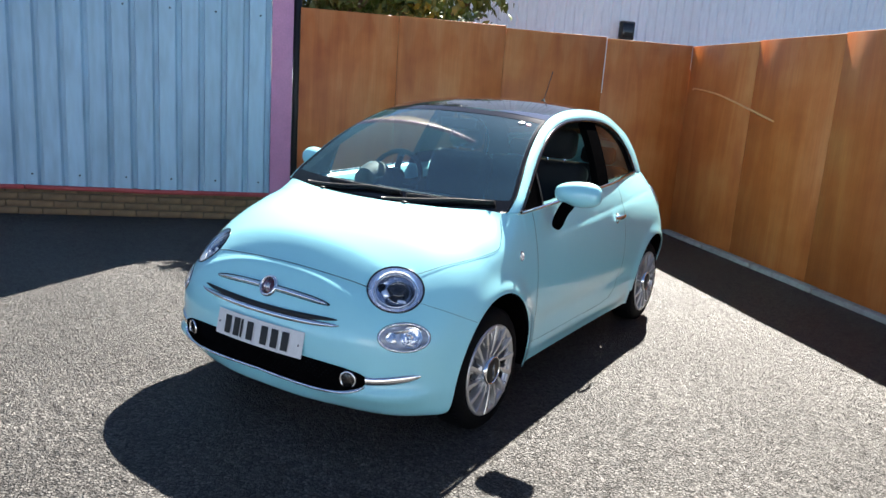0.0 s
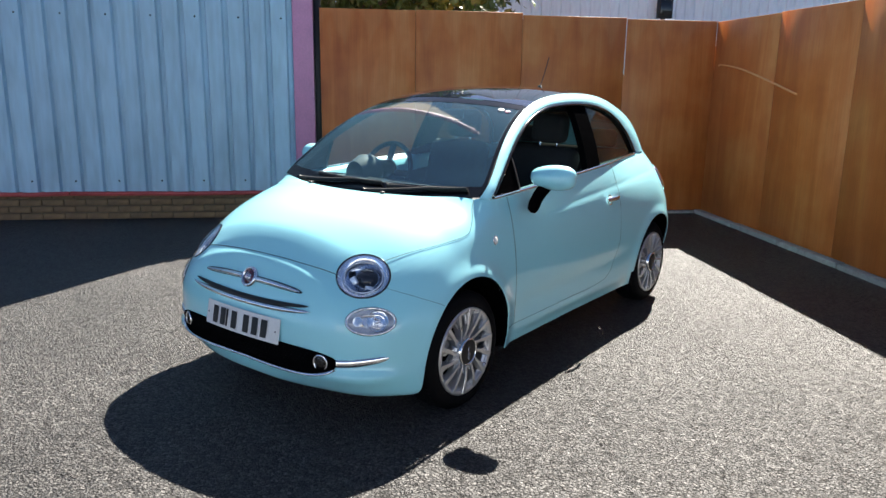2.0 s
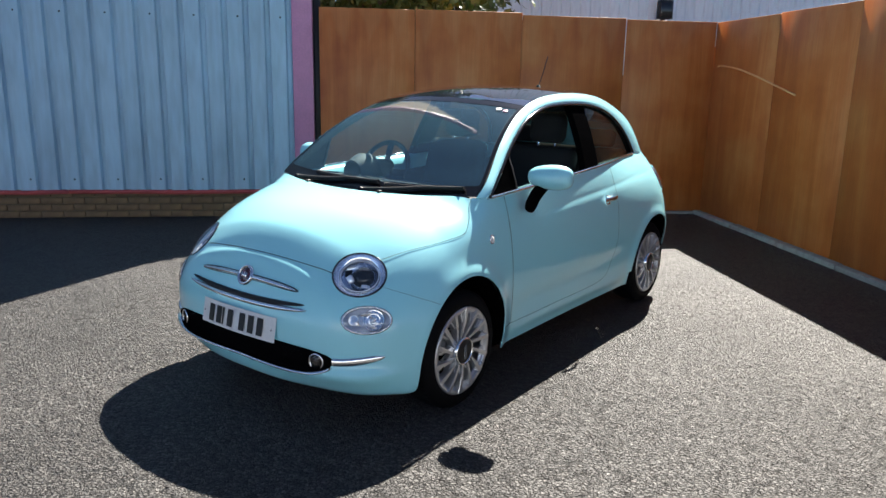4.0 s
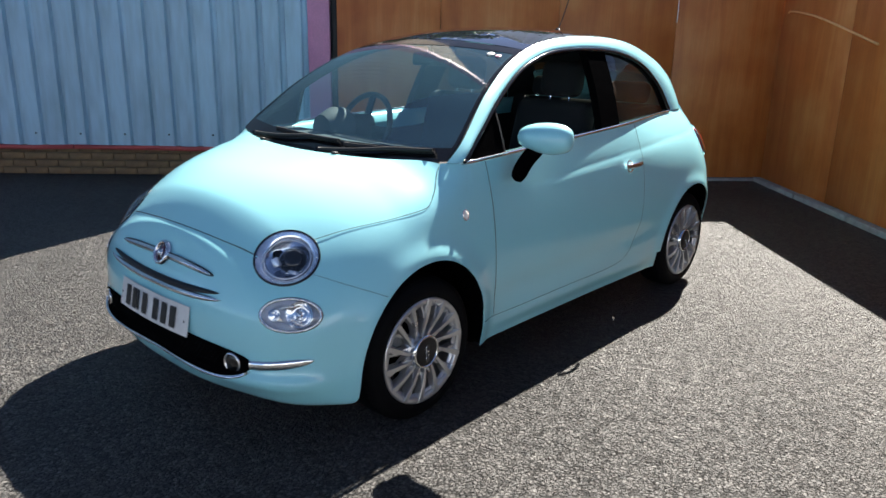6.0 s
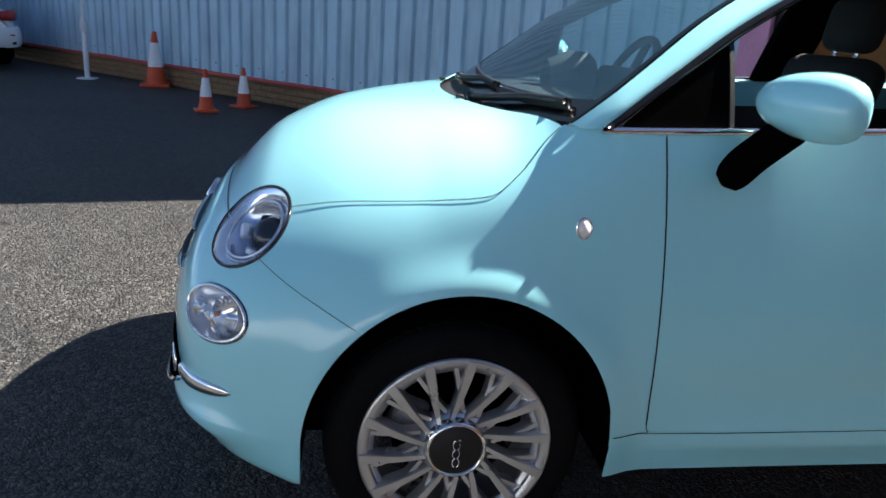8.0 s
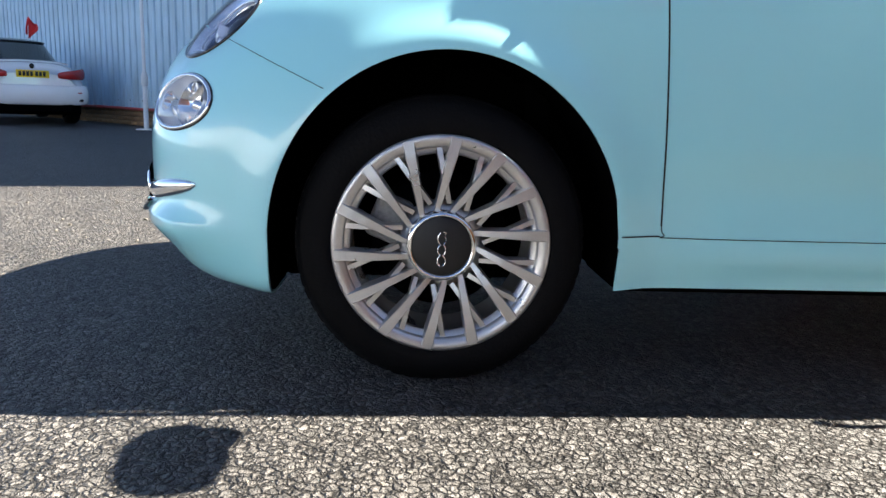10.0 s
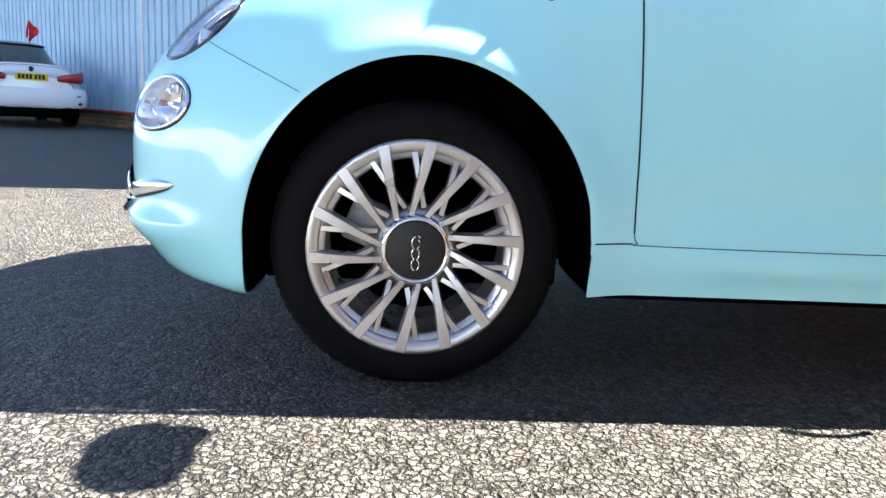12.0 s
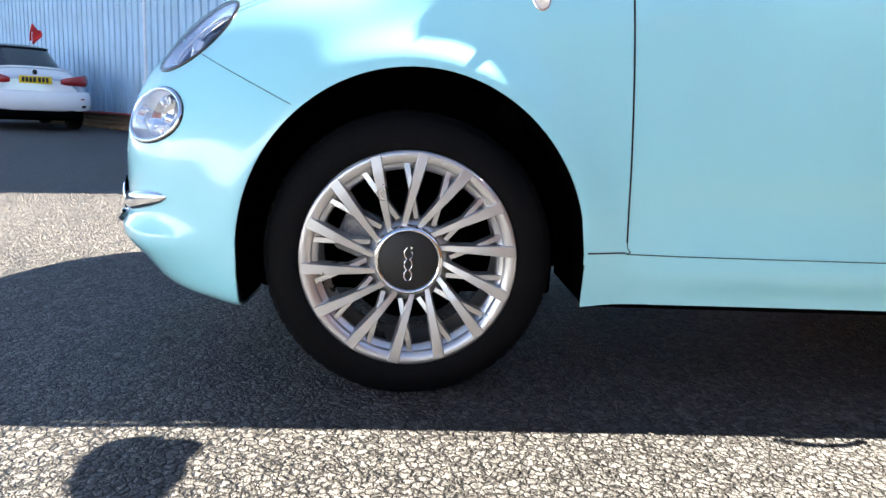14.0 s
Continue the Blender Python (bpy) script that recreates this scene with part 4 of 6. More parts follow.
grille = front_patch("lower_grille", grille_line, M_DEEP, car, 0.0015, "black honeycomb lower grille", 10, 80)
studs = []
for r in range(9):
    for c in range(46):
        x = -0.50 + c * 0.0225 + (0.01125 if r % 2 else 0)
        e = abs(x) / 0.555
        z = 0.294 + r * 0.0125
        if abs(z - 0.346 - 0.006 * e * e) < 0.050 * max(0, 1 - e**6) ** 0.5 and abs(abs(x) - 0.475) > 0.055:
            p, n = from_front(x, z, 0.004)
            studs.append(moved(lathe("stud", [(0.0048, 0.0), (0.003, 0.003), (0.0, 0.004)], 6, "z"), Matrix.Translation(p) @ n.to_track_quat("Z", "Y").to_matrix().to_4x4()))
obj("honeycomb", join_meshes("honeycomb", studs), M_DASH, grille)["kind"] = "stuff"
lip = [from_front(x, zl - 0.004, 0.006)[0] for x, zl, _ in (grille_line(u) for u in np.linspace(0.01, 0.99, 70))]
obj("grille_lip", tube("grille_lip", lip, 0.007, 8), M_CHROME, grille, "thin bright lip under the grille")
for sgn in (1, -1):
    p, n = from_front(0.475 * sgn, 0.347, 0.004)
    m = Matrix.Translation(p - n * 0.005) @ Vector((n.x, n.y, n.z * 0.3)).normalized().to_track_quat("Z", "Y").to_matrix().to_4x4()
    fog = obj("fog_lamp", moved(lathe("fog_lamp", [(0.038, -0.02), (0.038, 0.010), (0.034, 0.014), (0.029, 0.010), (0.028, 0.0)], 36, "z"), m), M_CHROME, car, "round fog lamp with a chrome ring")
    obj("reflector", moved(lathe("reflector", [(0.029, 0.002), (0.020, -0.010), (0.0, -0.014)], 28, "z"), m), M_GLOSS_BLACK, fog)
    obj("bulb", moved(lathe("bulb", [(0.017, -0.010), (0.015, 0.002), (0.0, 0.006)], 20, "z"), m), M_LAMP_IN, fog)
    obj("lens", moved(lathe("lens", [(0.030, 0.008), (0.018, 0.013), (0.0, 0.015)], 28, "z"), m), M_GLASS_CLEAR, fog)
    strip = [from_front((0.546 + 0.179 * t) * sgn, 0.350 + 0.030 * t**1.5, 0.000)[0] for t in np.linspace(0, 1, 26)]
    obj("bumper_strip", tube("bumper_strip", strip, 0.0200 * np.sqrt(np.clip(1.02 - np.linspace(0, 1, 26) ** 5, 0.02, 1)), 12, squash=(0.5, 1.0)), M_CHROME, car, "chrome bumper strip")
    # whisker strips beside the emblem and under it
    w = [from_front((0.040 + 0.300 * t) * sgn, 0.640 - 0.012 * t * t, 0.001)[0] for t in np.linspace(0, 1, 20)]
    obj("strip_surround", tube("strip_surround", w, 0.0170 * np.sqrt(np.clip(1.03 - np.linspace(0, 1, 20) ** 5, 0.05, 1)), 10, squash=(0.4, 1.0)), M_GLOSS_BLACK, car, "black edge round the chrome strip")
    w = [from_front((0.040 + 0.290 * t) * sgn, 0.641 - 0.012 * t * t, 0.006)[0] for t in np.linspace(0, 1, 20)]
    obj("nose_strip", tube("nose_strip", w, 0.0115 * np.sqrt(np.clip(1.03 - np.linspace(0, 1, 20) ** 3, 0.05, 1)), 10), M_CHROME, car, "chrome strip beside the emblem")
w = [from_front(0.412 * t, 0.540 + 0.018 * t * t, 0.004)[0] for t in np.linspace(-1, 1, 44)]
obj("nose_strip", tube("nose_strip", w, 0.0135 * np.sqrt(np.clip(1.02 - np.abs(np.linspace(-1, 1, 44)) ** 4, 0.03, 1)), 10), M_CHROME, car, "long chrome strip above the plate")
w = [from_front(0.395 * t, 0.561 + 0.018 * t * t, 0.004)[0] for t in np.linspace(-1, 1, 44)]
obj("nose_slot", tube("nose_slot", w, 0.0115 * np.sqrt(np.clip(1.02 - np.abs(np.linspace(-1, 1, 44)) ** 4, 0.03, 1)), 8), M_BLACK, car, "dark slot above the chrome strip")
p, n = from_front(0, 0.643, 0.004)
m = Matrix.Translation(p) @ n.to_track_quat("Z", "Y").to_matrix().to_4x4()
emblem = obj("emblem", moved(lathe("emblem", [(0.0, 0.012), (0.030, 0.010), (0.036, 0.006)], 40, "z"), m), M_EMBLEM, car, "round dark red badge")
obj("emblem_ring", moved(lathe("emblem_ring", [(0.036, 0.0), (0.036, 0.010), (0.041, 0.015), (0.047, 0.011), (0.049, 0.0)], 40, "z"), m), M_CHROME, emblem, "chrome ring")
for i in range(4):
    obj("emblem_bar", moved(bm_mesh("emblem_bar", box_bm((-0.017 + i * 0.009, -0.013, 0.010), (-0.012 + i * 0.009, 0.013, 0.0135), 0.001, 1)), m), M_CHROME, emblem)
# number plate, its writing as plain bars
plate_c = from_front(0, 0.446, 0.0)[0]
plate_pts = []
for i in range(21):
    x = -0.26 + 0.52 * i / 20
    y = plate_c.y - 0.027 + 0.10 * (x / 0.26) ** 2 * 0.16
    plate_pts.append([(x, y + 0.022 * (j / 4), 0.391 + 0.111 * j / 4) for j in range(5)])
plate = thick(obj("number_plate", grid_mesh("number_plate", plate_pts, flip=True), M_PLATE_W, car, "white number plate with black bars"), 0.002)


def plate_bar(x0, x1, z0, z1):
    pts = []
    for i in range(4):
        x = x0 + (x1 - x0) * i / 3
        y = plate_c.y - 0.033 + 0.016 * (x / 0.26) ** 2
        pts.append([(x, y + 0.022 * (z - 0.391) / 0.111, z) for z in (z0, z1)])
    thick(obj("plate_bar", grid_mesh("plate_bar", pts, flip=True), M_INK, plate), 0.001)


for x in (-0.200, -0.142, -0.096, -0.058, 0.028, 0.088, 0.148):
    w = 0.011 if x == -0.096 else 0.038
    plate_bar(x, x + w, 0.407, 0.486)
for x in (-0.243, 0.237):
    plate_bar(x, x + 0.006, 0.442, 0.450)


# ---- cabin: windows, pillars, roof ----
def belt_x(y):
    return skin_x(y, belt(y), False) - 0.05 * max(0.0, (0.30 - y) / 0.15) ** 1.5 * (y < 0.30)


def nominal(y):
    """The station whose belt point leans to y."""
    return y if y <= 2.2 else 2.2 + (1 - math.sqrt(max(0.0, 1 - 1.748 * (y - 2.2)))) / 0.874


def cab_x(y, z):
    h = z - belt(y)
    return belt_x(nominal(y)) - 0.30 * h - 0.36 * h * h


def cab(y, z, out=0.0, sgn=1):
    return Vector(((cab_x(y, z) + out) * sgn, y, z))


DLO = [(0.274, 0.984), (0.412, 1.088), (0.59, 1.210), (0.806, 1.318), (1.05, 1.384), (1.30, 1.404), (1.60, 1.400), (1.86, 1.366), (2.06, 1.300), (2.19, 1.195), (2.262, 1.056)]
OUTER = [(0.204, 0.986), (0.343, 1.095), (0.518, 1.228), (0.738, 1.345), (1.00, 1.428), (1.32, 1.466), (1.70, 1.464), (2.02, 1.428), (2.28, 1.340), (2.44, 1.215), (2.545, 1.062)]
NS = 72
dlo, outer = spline(DLO, NS), spline(OUTER, NS)


def frame_strip(sgn):
    rows = []
    for (y0, z0), (y1, z1) in zip(dlo, outer):
        row = []
        for j in range(9):
            t = j / 8
            y, z = y0 + (y1 - y0) * t, z0 + (z1 - z0) * t
            q = cab(y, z, 0.010 * math.sin(math.pi * min(1.0, t * 1.05)) * 1.2 - 0.010 * t**3, sgn)
            row.append(q)
        rows.append(row)
    return grid_mesh("side_frame", rows, flip=sgn < 0)


def trim_strip(sgn):
    rows = []
    for (y0, z0), (y1, z1) in zip(dlo, outer):
        rows.append([cab(y0 + (y1 - y0) * t, z0 + (z1 - z0) * t, -0.036, sgn) for t in (-0.06, 0.2, 0.5, 0.8, 1.05)])
    return grid_mesh("pillar_trim", rows, flip=sgn > 0)


EDGE = [np.array([cab(y, z, -0.010, s) for y, z in outer]) for s in (1, -1)]
for sgn in (1, -1):
    thick(obj("side_frame", frame_strip(sgn), M_PAINT, car, "mint pillar and roof rail"), 0.006)
    thick(obj("pillar_trim", trim_strip(sgn), M_DASH, car, "dark inner pillar trim"), 0.004)
    # rubber line, chrome belt strip
    line = [cab(y, z, 0.002, sgn) for y, z in dlo]
    obj("window_seal", tube("window_seal", line, 0.012, 6), M_GLOSS_BLACK, car, "black window seal")
    bl = [Vector(((belt_x(y) + 0.004) * sgn, y, belt(y) - 0.002)) for y in np.linspace(0.262, 2.255, 60)]
    obj("belt_strip", tube("belt_strip", bl, 0.0085, 8), M_CHROME, car, "chrome belt strip")

    # panes: between the belt and the arc of the opening
    def pane(name, ya, yb, material, inset, label, ncol=26):
        pts = []
        for y in np.linspace(ya, yb, ncol):
            top = float(np.interp(y, dlo[:, 0], dlo[:, 1]))
            lo = belt(y) - 0.01
            pts.append([cab(y, lo + (top - lo) * j / 8, -inset, sgn) for j in range(9)])
        ob = obj(name, grid_mesh(name, pts, flip=sgn < 0), material, car, label)
        ob.visible_shadow = False
        return ob

    pane("quarter_window", 1.52, 2.258, M_GLASS_DARK, 0.010, "tinted rear quarter window")
    tri = pane("mirror_sail", 0.28, 0.545, M_DEEP, 0.008, "black triangle at the mirror")
    tri.visible_shadow = True
    pil = []
    for z in np.linspace(0, 1, 12):
        y0, y1 = 1.36 + 0.06 * z, 1.545 + 0.055 * z
        row = []
        for j in range(4):
            y = y0 + (y1 - y0) * j / 3
            top = float(np.interp(y, dlo[:, 0], dlo[:, 1]))
            row.append(cab(y, belt(y) - 0.01 + (top - belt(y) + 0.01) * z, -0.004, sgn))
        pil.append(row)
    thick(obj("door_pillar", grid_mesh("door_pillar", pil, flip=sgn > 0), M_DEEP, car, "black pillar between the side windows"), 0.04).data.shade_flat()
    thin = [[cab(0.545 + d, belt(0.5) + (1.185 - belt(0.5)) * t, -0.002, sgn) for d in (-0.005, 0.005)] for t in np.linspace(0, 1, 8)]
    thick(obj("window_divider", grid_mesh("window_divider", thin, flip=sgn > 0), M_BLACK, car), 0.02).data.shade_flat()

# windscreen, from the cowl to the roof edge
I_TOP = int(np.argmin(np.abs(outer[:, 0] - 0.90)))


def screen_pt(a, b, out=0.0):
    """a: -1 to 1 across, b: 0 at the cowl to 1 at the roof."""
    i = b * I_TOP
    k = min(int(i), I_TOP - 1)
    w = i - k
    p0, p1, p2, p3 = (EDGE[0][max(0, k + d)] for d in (-1, 0, 1, 2))
    e = p1 + 0.5 * w * (p2 - p0 + w * (2 * p0 - 5 * p1 + 4 * p2 - p3 + w * (3 * (p1 - p2) + p3 - p0)))
    fwd = 0.085 - 0.02 * b
    rise = -0.036 + 0.075 * b
    y = e[1] - fwd * (1 - abs(a) ** 2.3)
    z = e[2] + rise * (1 - abs(a) ** 2.2)
    return Vector((e[0] * a, y - out * 0.75, z + out * 0.66))


def screen_patch(name, a0, a1, b0, b1, material, label="", out=0.0, na=40, nb=26):
    pts = [[screen_pt(a0 + (a1 - a0) * i / na, b0 + (b1 - b0) * j / nb, out) for j in range(nb + 1)] for i in range(na + 1)]
    return obj(name, grid_mesh(name, pts), material, car, label)


ws = screen_patch("windscreen", -0.985, 0.985, 0.03, 0.985, M_GLASS, "raked windscreen with a dark border", 0.0, 96, 110)
ws.visible_shadow = False
for nm, r in (("screen_border", (-0.99, -0.965, 0.02, 0.99)), ("screen_border", (0.965, 0.99, 0.02, 0.99)), ("screen_border", (-0.965, 0.965, 0.93, 0.99)), ("screen_border", (-0.965, 0.965, 0.02, 0.145))):
    screen_patch(nm, *r, M_GLOSS_BLACK, "", 0.002, 24, 12)
for c, r, mt in (((0.80, 0.895), 0.018, M_STICK_W), ((0.875, 0.885), 0.015, M_STICK_P)):
    q = screen_pt(*c, 0.003)
    nrm = (screen_pt(c[0] + 0.02, c[1]) - screen_pt(c[0] - 0.02, c[1])).cross(screen_pt(c[0], c[1] + 0.02) - screen_pt(c[0], c[1] - 0.02)).normalized()
    nrm = nrm if nrm.z > 0 else -nrm
    obj("sticker", moved(lathe("sticker", [(0.0, 0.001), (r, 0.001), (r, 0.0)], 24, "z"), Matrix.Translation(q) @ nrm.to_track_quat("Z", "Y").to_matrix().to_4x4()), mt, car, "round windscreen sticker")
# cowl between bonnet and glass
cowl = []
for i in range(49):
    a = -1 + 2 * i / 48
    xx = a * 0.615
    ye = bonnet_edge(xx)
    zs = skin_z(min(ye, 0.185), abs(xx)) if abs(a) < 0.97 else 0.972
    top = screen_pt(a * 0.95, 0.075, -0.004)
    front = Vector((xx, ye - 0.03, zs - 0.028))
    lip = Vector((xx, ye + 0.012, zs - 0.014))
    cowl.append([front, lip, lip.lerp(top, 0.35) - Vector((0, 0, 0.012)), lip.lerp(top, 0.7) - Vector((0, 0, 0.010)), top])
thick(obj("cowl", grid_mesh("cowl", cowl), M_BLACK, car, "black plastic cowl under the windscreen"), 0.004)
for x0, x1, b1 in ((-0.52, 0.10, 0.125), (0.02, 0.62, 0.105)):
    arm = [screen_pt(x0 / 0.7 + (x1 - x0) / 0.7 * t, 0.02 + (b1 - 0.02) * min(1, t * 1.5), 0.020) for t in np.linspace(0, 1, 14)]
    wiper = obj("wiper", tube("wiper", arm, np.linspace(0.012, 0.008, 14), 8), M_BLACK, car, "black wiper arm")
    blade = [screen_pt(x0 / 0.7 + (x1 - x0) / 0.7 * t, b1 + 0.008 - 0.005 * t, 0.008) for t in np.linspace(0.2, 1.0, 14)]
    obj("blade", tube("blade", blade, 0.009, 6, squash=(0.6, 1.4)), M_BLACK, wiper)
    obj("pivot", moved(lathe("pivot", [(0.0, 0.022), (0.014, 0.02), (0.017, 0.0)], 16, "z"), Matrix.Translation(arm[0] - Vector((0, 0, 0.01)))), M_GLOSS_BLACK, wiper)
for a in (-0.55, 0.35):
    q = from_above(a * 0.6, 0.08, 0.0)[0]
    obj("washer_jet", moved(bm_mesh("washer_jet", box_bm((-0.012, -0.01, 0), (0.012, 0.01, 0.010), 0.003)), Matrix.Translation(q)), M_BLACK, car)

# roof: dark glass ahead, painted behind, with a crown
def roof_pt(i, a):
    k = min(int(i), NS - 2)
    e = EDGE[0][k] * (1 - (i - k)) + EDGE[0][k + 1] * (i - k)
    y = e[1]
    crown = 0.040 + 0.0 * y
    bow = table(y, [0.85, 1.2, 1.9, 2.3, 2.7], [0.067, 0.04, 0.0, -0.06, -0.10])
    return Vector((e[0] * a, y - bow * (1 - abs(a) ** 2.3), e[2] + crown * (1 - abs(a) ** 2.2)))


def roof_patch(name, i0, i1, a0, a1, material, label, n_i=24, n_a=36):
    pts = [[roof_pt(i0 + (i1 - i0) * p / n_i, a0 + (a1 - a0) * q / n_a) for q in range(n_a + 1)] for p in range(n_i + 1)]
    return thick(obj(name, grid_mesh(name, pts, flip=True), material, car, label), 0.02)


I_MID = int(np.argmin(np.abs(outer[:, 0] - 1.72)))
I_END = int(np.argmin(np.abs(outer[:, 0] - 2.20)))
roof_patch("glass_roof", I_TOP, I_MID, -0.995, 0.995, M_ROOF_GLASS, "dark blue-black glass roof")
roof_patch("roof_panel", I_MID + 0.05, I_END, -0.995, 0.995, M_PAINT, "mint rear roof")
roof_patch("tailgate_window", I_END, NS - 9, -0.93, 0.93, M_GLASS_DARK, "tinted rear window")
roof_patch("tailgate", NS - 9, NS - 1, -0.995, 0.995, M_PAINT, "")
tail_low = []
for i in range(25):
    a = -1 + i / 12
    t = roof_pt(NS - 1.001, a * 0.995)
    tail_low.append([t, Vector((t.x * 1.12, t.y + 0.06, 0.93)), Vector((t.x * 1.2, 2.80 - 0.12 * abs(a) ** 3, 0.80)), Vector((t.x * 1.25, 2.845 - 0.14 * abs(a) ** 3, 0.60))])
thick(obj("tailgate_lower", grid_mesh("tailgate_lower", tail_low, flip=True), M_PAINT, car), 0.02)
for sgn in (1, -1):
    p, n = from_side(2.60, 0.86, 0.0, sgn)
    tl = obj("tail_lamp", moved(lathe("tail_lamp", [(0.0, 0.022), (0.045, 0.018), (0.065, 0.004), (0.068, -0.02)], 32, "z"), Matrix.Translation(p) @ n.to_track_quat("Z", "Y").to_matrix().to_4x4() @ Matrix.Diagonal((1, 1.35, 1, 1))), M_TAIL, car, "red tail lamp")
    obj("trim_ring", moved(lathe("trim_ring", [(0.066, 0.0), (0.072, 0.010), (0.078, 0.0)], 32, "z"), Matrix.Translation(p) @ n.to_track_quat("Z", "Y").to_matrix().to_4x4() @ Matrix.Diagonal((1, 1.35, 1, 1))), M_CHROME, tl)
q = roof_pt(np.interp(1.95, outer[:, 0], np.arange(NS)), 0.0)
ant = obj("aerial_foot", moved(lathe("aerial_foot", [(0.0, 0.035), (0.012, 0.032), (0.024, 0.0)], 18, "z"), Matrix.Translation(q)), M_BLACK, car, "short roof aerial")
obj("rod", tube("rod", [q + Vector((0.0, 0.0, 0.02)), q + Vector((0.0, 0.05, 0.10)), q + Vector((0.0, 0.115, 0.23))], 0.0032, 8), M_BLACK, ant)

# ---- mirrors, handles, side repeaters ----
def mirror_shell(sgn):
    pts = []
    for i in range(25):
        t = i / 24 * math.pi
        row = []
        for j in range(32):
            f = 2 * math.pi * j / 32
            rx = 0.118 * -math.cos(t)
            s = math.sin(t) ** 0.62
            y = 0.070 * s * math.cos(f)
            z = 0.064 * s * math.sin(f) * (1.0 - 0.12 * math.cos(t))
            y = y if y < 0 else y * 0.42
            row.append((rx * sgn, y, z))
        pts.append(row)
    return grid_mesh("mirror_shell", pts, closed_v=True, flip=sgn < 0)


for sgn in (1, -1):
    at = pose(0.876 * sgn, 0.618, 1.064, 0, 0, 14 * sgn)
    mir = obj("door_mirror", mirror_shell(sgn), M_PAINT, car, "mint door mirror on a black stalk", at)
    glass_me = lathe("mirror_glass", [(0.0, 0.0), (0.050, 0.0), (0.052, -0.004)], 36, "y")
    obj("mirror_glass", moved(glass_me, Matrix.Translation((0, 0.031, 0)) @ Matrix.Diagonal((1.95, 1, 1.0, 1))), M_CHROME, mir)
    st = spline([(-0.035 * sgn, 0.0, -0.045), (-0.060 * sgn, -0.035, -0.085), (-0.070 * sgn, -0.078, -0.124), (-0.080 * sgn, -0.112, -0.168)], 14)
    obj("stalk", tube("stalk", st, 0.042 * np.sqrt(np.clip(1.02 - np.linspace(0.15, 1, 14) ** 8, 0.02, 1)) * np.linspace(0.8, 1, 14), 14, squash=(0.75, 1.0)), M_DEEP, mir, "black mirror stalk")
    hp = [from_side(y, 0.826 + 0.012 * (y - 1.5), 0.028 * math.sin(math.pi * t) ** 0.5 + 0.004, sgn)[0] for t, y in zip(np.linspace(0.02, 0.98, 20), np.linspace(1.505, 1.665, 20))]
    hd = obj("door_handle", tube("door_handle", hp, 0.0125, 10, squash=(0.7, 1.15)), M_CHROME, car, "chrome door handle")
    p, n = from_side(1.555, 0.824, 0.002, sgn)
    obj("handle_cup", moved(lathe("handle_cup", [(0.0, -0.004), (0.026, -0.002), (0.030, 0.003), (0.032, 0.0)], 24, "z"), Matrix.Translation(p) @ n.to_track_quat("Z", "Y").to_matrix().to_4x4()), M_CHROME, hd)
    p, n = from_side(0.233, 0.787, 0.0, sgn)
    rep = obj("side_repeater", moved(lathe("side_repeater", [(0.0, 0.010), (0.010, 0.009), (0.018, 0.0)], 24, "z"), Matrix.Translation(p) @ n.to_track_quat("Z", "Y").to_matrix().to_4x4() @ Matrix.Diagonal((0.85, 1.1, 1, 1))), M_AMBER, car, "small clear side repeater")
    obj("trim_ring", moved(lathe("trim_ring", [(0.017, 0.0), (0.019, 0.004), (0.0215, 0.0)], 24, "z"), Matrix.Translation(p) @ n.to_track_quat("Z", "Y").to_matrix().to_4x4() @ Matrix.Diagonal((0.85, 1.1, 1, 1))), M_CHROME, rep)

# ---- wheels ----
R_TYRE = 0.290


